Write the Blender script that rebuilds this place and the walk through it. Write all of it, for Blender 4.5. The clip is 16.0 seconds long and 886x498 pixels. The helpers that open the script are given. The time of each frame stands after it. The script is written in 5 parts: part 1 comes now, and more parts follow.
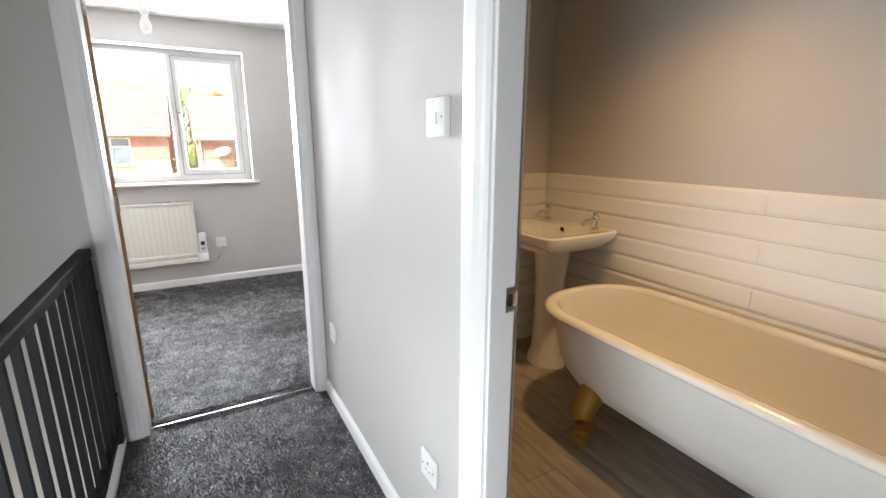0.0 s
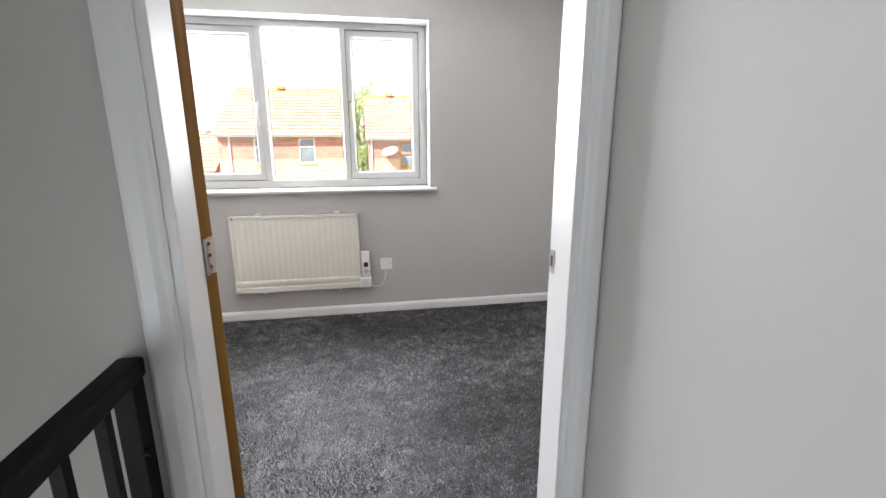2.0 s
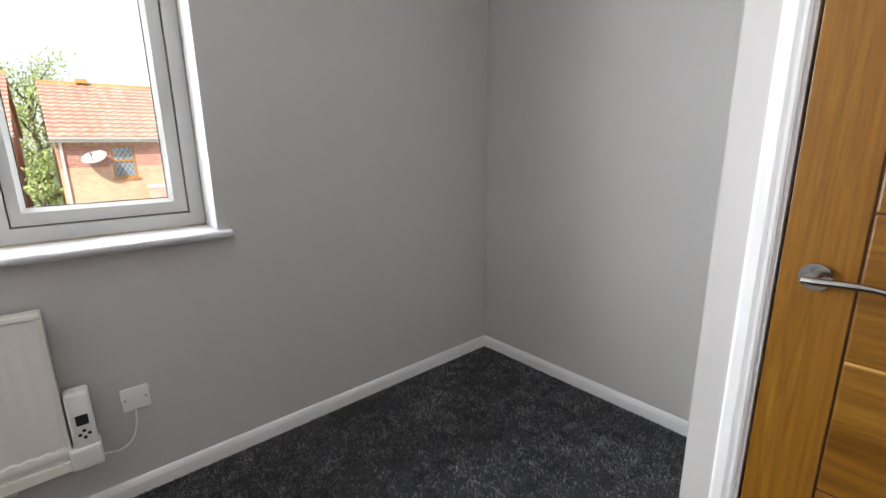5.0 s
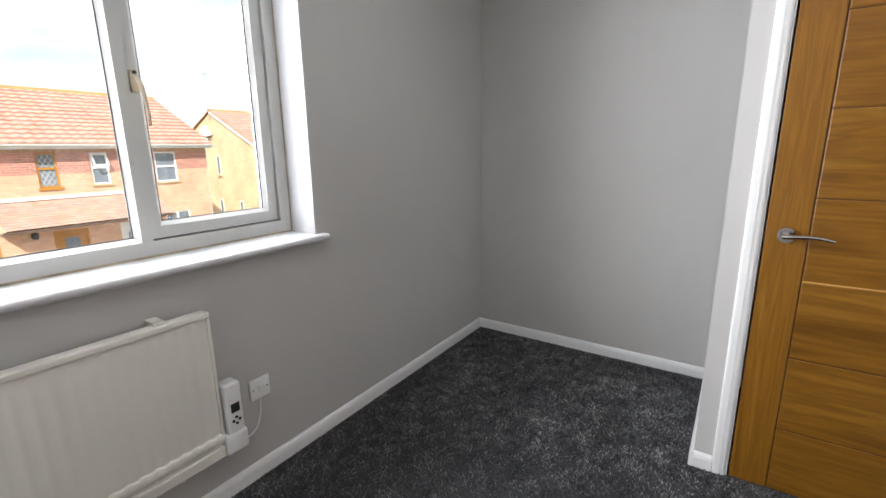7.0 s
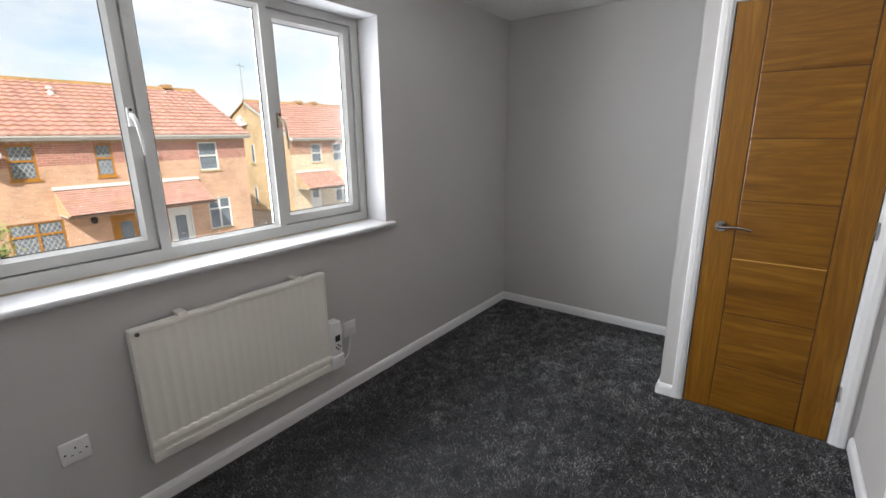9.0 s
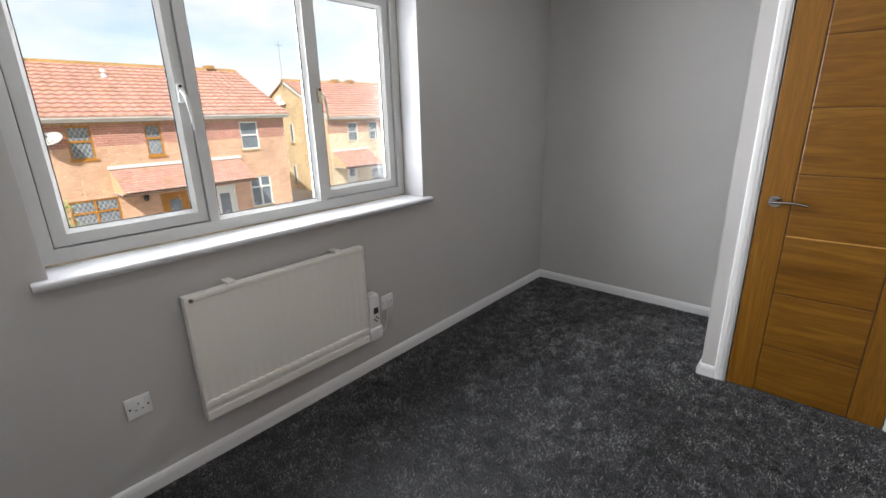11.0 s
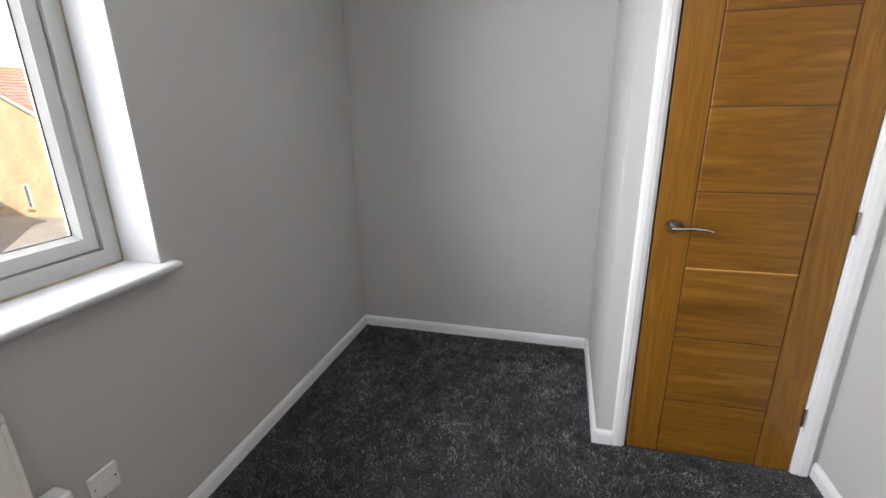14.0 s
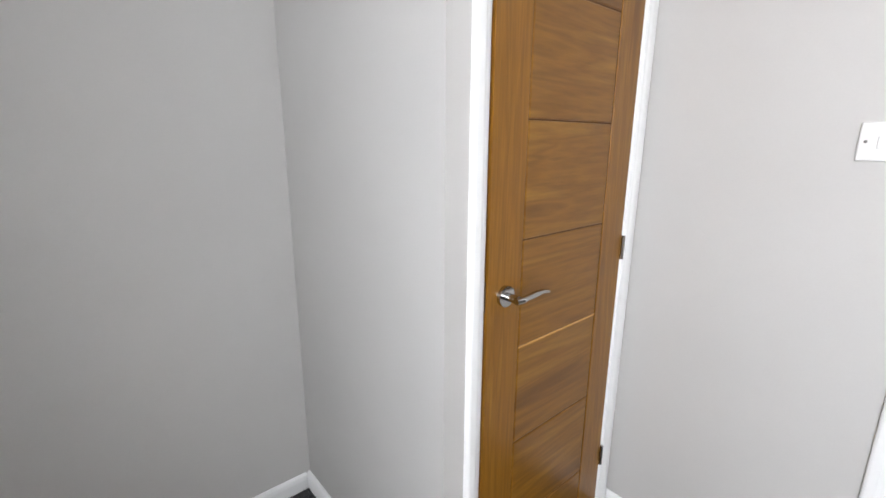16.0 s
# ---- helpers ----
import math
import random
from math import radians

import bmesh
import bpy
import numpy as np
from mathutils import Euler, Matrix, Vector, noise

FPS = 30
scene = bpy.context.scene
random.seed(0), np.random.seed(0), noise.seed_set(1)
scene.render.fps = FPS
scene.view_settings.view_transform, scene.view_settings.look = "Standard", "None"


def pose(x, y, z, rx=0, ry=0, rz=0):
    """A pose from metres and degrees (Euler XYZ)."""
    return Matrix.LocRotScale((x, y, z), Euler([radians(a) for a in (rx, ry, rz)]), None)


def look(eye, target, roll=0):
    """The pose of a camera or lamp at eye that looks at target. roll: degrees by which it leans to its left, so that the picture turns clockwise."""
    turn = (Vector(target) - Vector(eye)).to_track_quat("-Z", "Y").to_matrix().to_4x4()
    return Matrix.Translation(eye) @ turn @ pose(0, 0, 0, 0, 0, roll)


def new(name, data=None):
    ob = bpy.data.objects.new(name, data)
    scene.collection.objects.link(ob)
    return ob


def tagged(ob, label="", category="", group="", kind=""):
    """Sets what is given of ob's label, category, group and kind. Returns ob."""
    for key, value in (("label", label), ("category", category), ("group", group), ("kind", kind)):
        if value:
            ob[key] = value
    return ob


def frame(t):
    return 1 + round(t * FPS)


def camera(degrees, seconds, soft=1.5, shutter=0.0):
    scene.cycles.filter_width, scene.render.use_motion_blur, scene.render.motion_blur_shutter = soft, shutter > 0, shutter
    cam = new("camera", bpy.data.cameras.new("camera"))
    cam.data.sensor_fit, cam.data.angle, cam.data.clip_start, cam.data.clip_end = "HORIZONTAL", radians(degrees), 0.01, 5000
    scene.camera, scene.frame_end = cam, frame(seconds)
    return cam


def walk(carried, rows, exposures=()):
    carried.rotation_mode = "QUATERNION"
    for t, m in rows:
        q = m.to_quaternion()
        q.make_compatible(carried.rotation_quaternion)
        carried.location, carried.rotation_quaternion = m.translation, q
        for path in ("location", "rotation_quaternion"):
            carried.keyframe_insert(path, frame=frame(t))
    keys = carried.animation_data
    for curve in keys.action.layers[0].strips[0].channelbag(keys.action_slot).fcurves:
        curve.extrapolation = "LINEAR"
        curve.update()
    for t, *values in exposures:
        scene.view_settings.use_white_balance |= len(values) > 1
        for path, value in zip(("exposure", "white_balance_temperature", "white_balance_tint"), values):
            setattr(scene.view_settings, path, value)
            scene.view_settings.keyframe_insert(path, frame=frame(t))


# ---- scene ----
cam = camera(89.9, 16.0)
PATH = [
    (0, (1.697, 0.592, 1.271), (2.648, 2.29, 0.81), 0.1),
    (0.5, (1.716, 0.894, 1.273), (2.38, 2.723, 0.81), 0.2),
    (1, (1.729, 1.226, 1.269), (2.206, 3.113, 0.808), 0.2),
    (1.5, (1.779, 1.569, 1.278), (2.131, 3.482, 0.814), -0.1),
    (2, (1.726, 1.922, 1.244), (2.065, 3.838, 0.782), -0.2),
    (2.5, (1.668, 2.212, 1.223), (2.091, 4.113, 0.766), -0.3),
    (3, (1.723, 2.479, 1.219), (2.263, 4.349, 0.757), -0.4),
    (3.5, (1.763, 2.68, 1.213), (2.47, 4.493, 0.752), -0.6),
    (4, (1.832, 2.921, 1.233), (2.736, 4.643, 0.767), -0.7),
    (6.5, (1.26, 3.657, 1.248), (2.853, 4.783, 0.805), -0.6),
    (7, (0.952, 3.652, 1.29), (2.572, 4.738, 0.845), -0.7),
    (7.5, (0.676, 3.628, 1.323), (2.31, 4.69, 0.872), -0.8),
    (8, (0.517, 3.503, 1.362), (2.145, 4.569, 0.903), -0.7),
    (8.5, (0.391, 3.369, 1.389), (1.986, 4.478, 0.912), -0.8),
    (9, (0.324, 3.321, 1.431), (1.875, 4.482, 0.933), -0.7),
    (9.5, (0.289, 3.314, 1.463), (1.79, 4.537, 0.961), -0.7),
    (12, (0.373, 3.362, 1.383), (1.796, 4.609, 0.735), -0.8),
    (12.5, (0.465, 3.512, 1.389), (2.005, 4.61, 0.739), -0.7),
    (13, (0.596, 3.665, 1.409), (2.24, 4.604, 0.763), -1.0),
    (13.5, (0.857, 3.806, 1.408), (2.606, 4.541, 0.777), -1.1),
    (14, (1.12, 3.906, 1.4), (2.963, 4.401, 0.802), -0.9),
    (14.5, (1.364, 4.058, 1.395), (3.279, 4.151, 0.825), -0.8),
    (15, (1.605, 4.186, 1.363), (3.496, 3.829, 0.820), -0.3),
    (15.5, (1.929, 4.241, 1.363), (3.661, 3.382, 0.848), -0.1),
    (16, (2.168, 4.274, 1.347), (3.644, 3.010, 0.873), 0.3),
]
walk(cam, [(t, look(eye, target, roll)) for t, eye, target, roll in PATH], [(0.0, 1.68), (0.5, 1.52), (1.0, 1.38), (1.5, 1.42), (2.0, 1.34), (2.5, 1.15), (3.0, 0.88), (3.5, 0.75), (4.0, 0.70), (6.5, 0.68), (7.0, 0.64), (8.0, 0.34), (9.5, 0.2), (12.0, 0.32), (14.0, 0.55), (15.0, 0.88), (16.0, 0.62)])

# ---- world, sun and large lights ----
GROUND = -3.0
SUN_DIR = Vector((0.58, 0.60, -0.68)).normalized()


def make_world():
    w = bpy.data.worlds.new("sky")
    scene.world = w
    w.use_nodes = True
    nt = w.node_tree
    nt.nodes.clear()
    out = nt.nodes.new("ShaderNodeOutputWorld")
    bg = nt.nodes.new("ShaderNodeBackground")
    sky = nt.nodes.new("ShaderNodeTexSky")
    sky.sky_type = "NISHITA"
    sky.sun_disc = False
    sky.sun_elevation = math.asin(-SUN_DIR.z)
    sky.sun_rotation = math.atan2(-SUN_DIR.x, -SUN_DIR.y)
    sky.air_density, sky.dust_density, sky.ozone_density = 1.0, 1.2, 1.0
    co = nt.nodes.new("ShaderNodeTexCoord")
    mp = nt.nodes.new("ShaderNodeMapping")
    mp.inputs["Scale"].default_value = (1.0, 1.0, 2.6)
    no = nt.nodes.new("ShaderNodeTexNoise")
    no.inputs["Scale"].default_value = 3.4
    no.inputs["Detail"].default_value = 7.0
    no.inputs["Roughness"].default_value = 0.55
    ramp = nt.nodes.new("ShaderNodeValToRGB")
    ramp.color_ramp.elements[0].position = 0.30
    ramp.color_ramp.elements[1].position = 0.62
    mix = nt.nodes.new("ShaderNodeMix")
    mix.data_type = "RGBA"
    mix.inputs["B"].default_value = (6.6, 6.6, 6.7, 1)
    nt.links.new(co.outputs["Generated"], mp.inputs["Vector"])
    nt.links.new(mp.outputs["Vector"], no.inputs["Vector"])
    nt.links.new(no.outputs["Fac"], ramp.inputs["Fac"])
    nt.links.new(ramp.outputs["Color"], mix.inputs["Factor"])
    nt.links.new(sky.outputs["Color"], mix.inputs["A"])
    nt.links.new(mix.outputs["Result"], bg.inputs["Color"])
    nt.links.new(bg.outputs["Background"], out.inputs["Surface"])
    bg.inputs["Strength"].default_value = 0.145


make_world()
sun = new("sun", bpy.data.lights.new("sun", "SUN"))
sun.data.energy, sun.data.angle, sun.data.color = 5.0, radians(0.53), (1.0, 0.94, 0.85)
sun.matrix_world = look((0, 0, 30), Vector((0, 0, 30)) + SUN_DIR)

sky_lamp = new("window_skylight", bpy.data.lights.new("window_skylight", "AREA"))
sky_lamp.data.shape, sky_lamp.data.size, sky_lamp.data.size_y = "RECTANGLE", 2.0, 1.40
sky_lamp.data.energy, sky_lamp.data.color = 142.0, (0.925, 0.95, 1.0)
sky_lamp.matrix_world = look((1.338, 5.62, 1.52), (1.338, 4.0, 1.52))

# added fill lamp that brightens the landing wall; its source is made up
stair_fill = new("stairwell_fill_lamp", bpy.data.lights.new("stairwell_fill_lamp", "AREA"))
stair_fill.data.shape, stair_fill.data.size, stair_fill.data.size_y = "RECTANGLE", 1.2, 1.2
stair_fill.data.energy, stair_fill.data.color, stair_fill.data.spread = 9.8, (0.89, 0.94, 1.0), radians(108)
stair_fill.matrix_world = look((0.306, 0.45, 0.25), (2.2, 1.30, 0.50))

# second added fill, for the low wall behind the balusters; no known source
hall_fill = new("lower_hall_fill_lamp", bpy.data.lights.new("lower_hall_fill_lamp", "AREA"))
hall_fill.data.shape, hall_fill.data.size, hall_fill.data.size_y = "RECTANGLE", 0.7, 1.1
hall_fill.data.energy, hall_fill.data.color = 8.5, (1.0, 0.97, 0.90)
hall_fill.matrix_world = look((0.306, 2.25, -1.45), (1.3, 2.25, -1.45))

bath_lamp = new("bathroom_downlight", bpy.data.lights.new("bathroom_downlight", "SPOT"))
bath_lamp.data.energy, bath_lamp.data.color, bath_lamp.data.shadow_soft_size = 26.0, (1.0, 0.59, 0.23), 0.045
bath_lamp.data.spot_size, bath_lamp.data.spot_blend = radians(126), 1.0
bath_lamp.matrix_world = pose(3.00, 1.62, 2.245)


# ---- materials ----
def nodes(name):
    m = bpy.data.materials.new(name)
    m.use_nodes = True
    nt = m.node_tree
    return m, nt, nt.nodes["Principled BSDF"]


def noise_tex(nt, scale, detail=4.0, stretch=(1, 1, 1), rough=0.55, space="Object"):
    co = nt.nodes.new("ShaderNodeTexCoord")
    mp = nt.nodes.new("ShaderNodeMapping")
    mp.inputs["Scale"].default_value = stretch
    n = nt.nodes.new("ShaderNodeTexNoise")
    n.inputs["Scale"].default_value = scale
    n.inputs["Detail"].default_value = detail
    n.inputs["Roughness"].default_value = rough
    nt.links.new(co.outputs[space], mp.inputs["Vector"])
    nt.links.new(mp.outputs["Vector"], n.inputs["Vector"])
    return n.outputs["Fac"]


def ramp_of(nt, fac, stops):
    r = nt.nodes.new("ShaderNodeValToRGB")
    e = r.color_ramp.elements
    while len(e) < len(stops):
        e.new(0.5)
    for k, (p, c) in enumerate(stops):
        e[k].position, e[k].color = p, (*c, 1)
    nt.links.new(fac, r.inputs["Fac"])
    return r.outputs["Color"]


def mixed(nt, a, b, fac, blend="MIX"):
    m = nt.nodes.new("ShaderNodeMix")
    m.data_type, m.blend_type = "RGBA", blend
    for key, v in (("A", a), ("B", b)):
        if isinstance(v, tuple):
            m.inputs[key].default_value = (*v, 1)
        else:
            nt.links.new(v, m.inputs[key])
    if isinstance(fac, float):
        m.inputs["Factor"].default_value = fac
    else:
        nt.links.new(fac, m.inputs["Factor"])
    return m.outputs["Result"]


def bump_of(nt, bs, height, strength, distance):
    b = nt.nodes.new("ShaderNodeBump")
    b.inputs["Strength"].default_value = strength
    b.inputs["Distance"].default_value = distance
    nt.links.new(height, b.inputs["Height"])
    nt.links.new(b.outputs["Normal"], bs.inputs["Normal"])


def shade(c, k):
    return tuple(min(1.0, v * k) for v in c)


def plain(name, color, rough=0.5, metal=0.0, vary=0.06, big=1.5, fine=60.0, bump=0.0, dist=0.001, coat=0.0):
    """Colour with slow and fine variation, uneven gloss and fine relief."""
    m, nt, bs = nodes(name)
    a = ramp_of(nt, noise_tex(nt, big, 3.0), [(0.3, shade(color, 1 - vary)), (0.7, shade(color, 1 + vary))])
    f = noise_tex(nt, fine, 3.0)
    g = ramp_of(nt, f, [(0.3, (1 - vary * 0.7,) * 3), (0.7, (1.0,) * 3)])
    nt.links.new(mixed(nt, a, g, 1.0, "MULTIPLY"), bs.inputs["Base Color"])
    rr = ramp_of(nt, noise_tex(nt, big * 3, 4.0), [(0.3, (max(0.02, rough * 0.85),) * 3), (0.7, (min(1, rough * 1.15),) * 3)])
    nt.links.new(rr, bs.inputs["Roughness"])
    bs.inputs["Metallic"].default_value = metal
    bs.inputs["Coat Weight"].default_value = coat
    if bump:
        bump_of(nt, bs, f, bump, dist)
    return m


def carpet_material(name):
    m, nt, bs = nodes(name)
    geo = nt.nodes.new("ShaderNodeNewGeometry")
    patch = ramp_of(nt, noise_tex(nt, 13.0, 6.0, rough=0.68), [(0.37, (0.45,) * 3), (0.50, (0.98,) * 3), (0.66, (1.35,) * 3)])
    tread = ramp_of(nt, noise_tex(nt, 1.8, 3.0), [(0.32, (0.75,) * 3), (0.68, (1.2,) * 3)])
    base = mixed(nt, patch, tread, 1.0, "MULTIPLY")
    fibre = ramp_of(nt, geo.outputs["Random Per Island"], [(0.0, (0.0040, 0.0041, 0.0048)), (0.50, (0.0092, 0.0094, 0.0110)), (0.80, (0.020, 0.0205, 0.0235)), (1.0, (0.042, 0.043, 0.0485))])
    nt.links.new(mixed(nt, fibre, base, 1.0, "MULTIPLY"), bs.inputs["Base Color"])
    bs.inputs["Roughness"].default_value = 0.50
    bs.inputs["Specular IOR Level"].default_value = 0.40
    # trodden patches lose the nap that catches the light
    nap = nt.nodes.new("ShaderNodeMath")
    nap.operation = "MULTIPLY"
    nap.inputs[1].default_value = 0.60
    nt.links.new(base, nap.inputs[0])
    nt.links.new(nap.outputs[0], bs.inputs["Sheen Weight"])
    bs.inputs["Sheen Roughness"].default_value = 0.42
    return m


def oak_material(name, stretch, tone=1.0):
    m, nt, bs = nodes(name)
    info = nt.nodes.new("ShaderNodeObjectInfo")
    co = nt.nodes.new("ShaderNodeTexCoord")
    mp = nt.nodes.new("ShaderNodeMapping")
    mp.inputs["Scale"].default_value = stretch
    shift = nt.nodes.new("ShaderNodeCombineXYZ")
    mul = nt.nodes.new("ShaderNodeMath")
    mul.operation = "MULTIPLY"
    mul.inputs[1].default_value = 37.0
    nt.links.new(info.outputs["Random"], mul.inputs[0])
    for k in "XYZ":
        nt.links.new(mul.outputs[0], shift.inputs[k])
    nt.links.new(shift.outputs[0], mp.inputs["Location"])
    nt.links.new(co.outputs["Object"], mp.inputs["Vector"])

    def tex(scale, detail, distort):
        n = nt.nodes.new("ShaderNodeTexNoise")
        n.inputs["Scale"].default_value = scale
        n.inputs["Detail"].default_value = detail
        n.inputs["Distortion"].default_value = distort
        nt.links.new(mp.outputs["Vector"], n.inputs["Vector"])
        return n.outputs["Fac"]
    bands = ramp_of(nt, tex(1.0, 3.0, 1.1), [(p, shade(c, tone)) for p, c in ((0.28, (0.150, 0.059, 0.0046)), (0.44, (0.245, 0.106, 0.0098)), (0.54, (0.195, 0.081, 0.0068)), (0.72, (0.305, 0.144, 0.0170)))])
    grain = ramp_of(nt, tex(9.0, 5.0, 0.3), [(0.32, (0.87,) * 3), (0.62, (1.05,) * 3)])
    pores = tex(38.0, 2.0, 0.0)
    pc = ramp_of(nt, pores, [(0.30, (0.90,) * 3), (0.42, (1.0,) * 3)])
    nt.links.new(mixed(nt, mixed(nt, bands, grain, 1.0, "MULTIPLY"), pc, 1.0, "MULTIPLY"), bs.inputs["Base Color"])
    bs.inputs["Roughness"].default_value = 0.33
    bump_of(nt, bs, pores, 0.25, 0.0006)
    return m


def brick_material(name, low, high, split, axis):
    """Stretcher-bond brick with mortar; the courses above the height split are of another brick."""
    m, nt, bs = nodes(name)
    co = nt.nodes.new("ShaderNodeTexCoord")
    sp = nt.nodes.new("ShaderNodeSeparateXYZ")
    cb = nt.nodes.new("ShaderNodeCombineXYZ")
    nt.links.new(co.outputs["Object"], sp.inputs[0])
    nt.links.new(sp.outputs[axis], cb.inputs["X"])
    nt.links.new(sp.outputs["Z"], cb.inputs["Y"])
    br = nt.nodes.new("ShaderNodeTexBrick")
    br.inputs["Scale"].default_value = 1.0
    br.inputs["Brick Width"].default_value = 0.225
    br.inputs["Row Height"].default_value = 0.075
    br.inputs["Mortar Size"].default_value = 0.007
    br.inputs["Mortar"].default_value = (0.55, 0.45, 0.35, 1)
    nt.links.new(cb.outputs[0], br.inputs["Vector"])
    gt = nt.nodes.new("ShaderNodeMath")
    gt.operation = "GREATER_THAN"
    gt.inputs[1].default_value = split
    nt.links.new(sp.outputs["Z"], gt.inputs[0])
    nt.links.new(mixed(nt, low, high, gt.outputs[0]), br.inputs["Color1"])
    nt.links.new(mixed(nt, shade(low, 0.82), shade(high, 0.72), gt.outputs[0]), br.inputs["Color2"])
    stain = ramp_of(nt, noise_tex(nt, 0.9, 5.0), [(0.3, (0.82,) * 3), (0.7, (1.1,) * 3)])
    nt.links.new(mixed(nt, br.outputs["Color"], stain, 1.0, "MULTIPLY"), bs.inputs["Base Color"])
    bs.inputs["Roughness"].default_value = 0.9
    inv = nt.nodes.new("ShaderNodeMath")
    inv.operation = "SUBTRACT"
    inv.inputs[0].default_value = 1.0
    nt.links.new(br.outputs["Fac"], inv.inputs[1])
    bump_of(nt, bs, inv.outputs[0], 0.6, 0.01)
    return m


def roof_material(name, color):
    m, nt, bs = nodes(name)
    geo = nt.nodes.new("ShaderNodeNewGeometry")
    tone = ramp_of(nt, geo.outputs["Random Per Island"], [(0.0, shade(color, 0.88)), (0.5, color), (1.0, shade(color, 1.10))])
    lichen = ramp_of(nt, noise_tex(nt, 2.2, 6.0), [(0.45, (1.0, 1.0, 1.0)), (0.75, (0.92, 0.98, 0.80))])
    nt.links.new(mixed(nt, tone, lichen, 1.0, "MULTIPLY"), bs.inputs["Base Color"])
    bs.inputs["Roughness"].default_value = 0.85
    bump_of(nt, bs, noise_tex(nt, 45.0, 4.0), 0.3, 0.01)
    return m


def glass_material(name, tint, gloss_rough=0.0):
    m = bpy.data.materials.new(name)
    m.use_nodes = True
    nt = m.node_tree
    nt.nodes.clear()
    out = nt.nodes.new("ShaderNodeOutputMaterial")
    tr = nt.nodes.new("ShaderNodeBsdfTransparent")
    tr.inputs["Color"].default_value = (*tint, 1)
    gl = nt.nodes.new("ShaderNodeBsdfGlossy")
    gl.inputs["Roughness"].default_value = gloss_rough
    fr = nt.nodes.new("ShaderNodeFresnel")
    fr.inputs["IOR"].default_value = 1.45
    mx = nt.nodes.new("ShaderNodeMixShader")
    nt.links.new(fr.outputs[0], mx.inputs[0])
    nt.links.new(tr.outputs[0], mx.inputs[1])
    nt.links.new(gl.outputs[0], mx.inputs[2])
    nt.links.new(mx.outputs[0], out.inputs["Surface"])
    return m


def plank_floor_material(name):
    m, nt, bs = nodes(name)
    info = nt.nodes.new("ShaderNodeObjectInfo")
    tone = ramp_of(nt, info.outputs["Random"], [(0.0, (0.25, 0.215, 0.175)), (0.5, (0.32, 0.275, 0.225)), (1.0, (0.39, 0.34, 0.28))])
    grain = ramp_of(nt, noise_tex(nt, 6.0, 6.0, (5.0, 0.7, 1.0)), [(0.3, (0.62,) * 3), (0.55, (1.0,) * 3), (0.75, (1.2,) * 3)])
    nt.links.new(mixed(nt, tone, grain, 1.0, "MULTIPLY"), bs.inputs["Base Color"])
    bs.inputs["Roughness"].default_value = 0.42
    return m


M_WALL = plain("grey_wall_paint", (0.512, 0.500, 0.486), 0.72, vary=0.025, fine=220.0, bump=0.12, dist=0.0008)
M_CEIL = plain("white_ceiling_paint", (0.80, 0.80, 0.785), 0.8, vary=0.02, fine=200.0, bump=0.12, dist=0.0008)
M_WOODWORK = plain("white_gloss_paint", (0.80, 0.80, 0.80), 0.38, vary=0.02, big=0.8, fine=30.0, bump=0.04, dist=0.0006)
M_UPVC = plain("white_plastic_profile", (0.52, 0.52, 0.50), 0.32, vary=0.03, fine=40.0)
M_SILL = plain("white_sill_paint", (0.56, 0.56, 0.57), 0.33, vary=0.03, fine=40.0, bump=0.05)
M_GASKET = plain("dark_gasket_rubber", (0.03, 0.03, 0.03), 0.7)
M_GLASS = glass_material("window_glass", (0.97, 0.98, 0.975))
M_CARPET = carpet_material("grey_carpet_pile")
M_OAK_V = oak_material("oak_upright_grain", (22.0, 22.0, 1.1))
M_OAK_H = oak_material("oak_level_grain", (1.2, 22.0, 14.0), 0.9)
M_GROOVE = plain("oak_groove", (0.085, 0.031, 0.005), 0.6)
# pale tone stands for the highlight along one door groove
M_GROOVE_LIT = plain("oak_groove_highlight", (0.55, 0.30, 0.09), 0.4)
M_STEEL = plain("satin_steel", (0.46, 0.45, 0.44), 0.17, 1.0, vary=0.05)
M_PLATE = plain("bright_steel_plate", (0.66, 0.65, 0.63), 0.34, 1.0, vary=0.05)
M_CHROME = plain("polished_chrome", (0.72, 0.72, 0.72), 0.1, 1.0, vary=0.03)
M_BLACK = plain("black_satin_paint", (0.006, 0.006, 0.0065), 0.6, vary=0.15, bump=0.08)
M_BLACK.node_tree.nodes["Principled BSDF"].inputs["Specular IOR Level"].default_value = 0.2
M_PLASTIC = plain("white_moulded_plastic", (0.78, 0.78, 0.77), 0.3, vary=0.02)
M_SEALANT = plain("yellowed_dirty_sealant", (0.40, 0.33, 0.22), 0.7, vary=0.35, big=14.0, fine=90.0, bump=0.2)
M_TAN = plain("yellowed_plastic", (0.52, 0.45, 0.33), 0.4, vary=0.1)
M_DARK = plain("dark_plastic", (0.02, 0.02, 0.022), 0.35)
M_GREYPL = plain("grey_plastic", (0.25, 0.25, 0.26), 0.4)
M_RAD = plain("warm_white_enamel", (0.77, 0.745, 0.68), 0.38, vary=0.03, fine=90.0, bump=0.03)
M_ENAMEL = plain("white_bath_enamel", (0.80, 0.79, 0.76), 0.16, vary=0.03, coat=0.4)
M_ENAMEL_OUT = plain("white_bath_outside_paint", (0.70, 0.69, 0.66), 0.4, vary=0.04, bump=0.05)
M_CERAMIC = plain("white_ceramic", (0.80, 0.79, 0.76), 0.12, vary=0.02, coat=0.5)
M_TILE = plain("white_glazed_tile", (0.80, 0.79, 0.765), 0.2, vary=0.03, coat=0.3)
M_GROUT = plain("grey_grout", (0.52, 0.50, 0.47), 0.9)
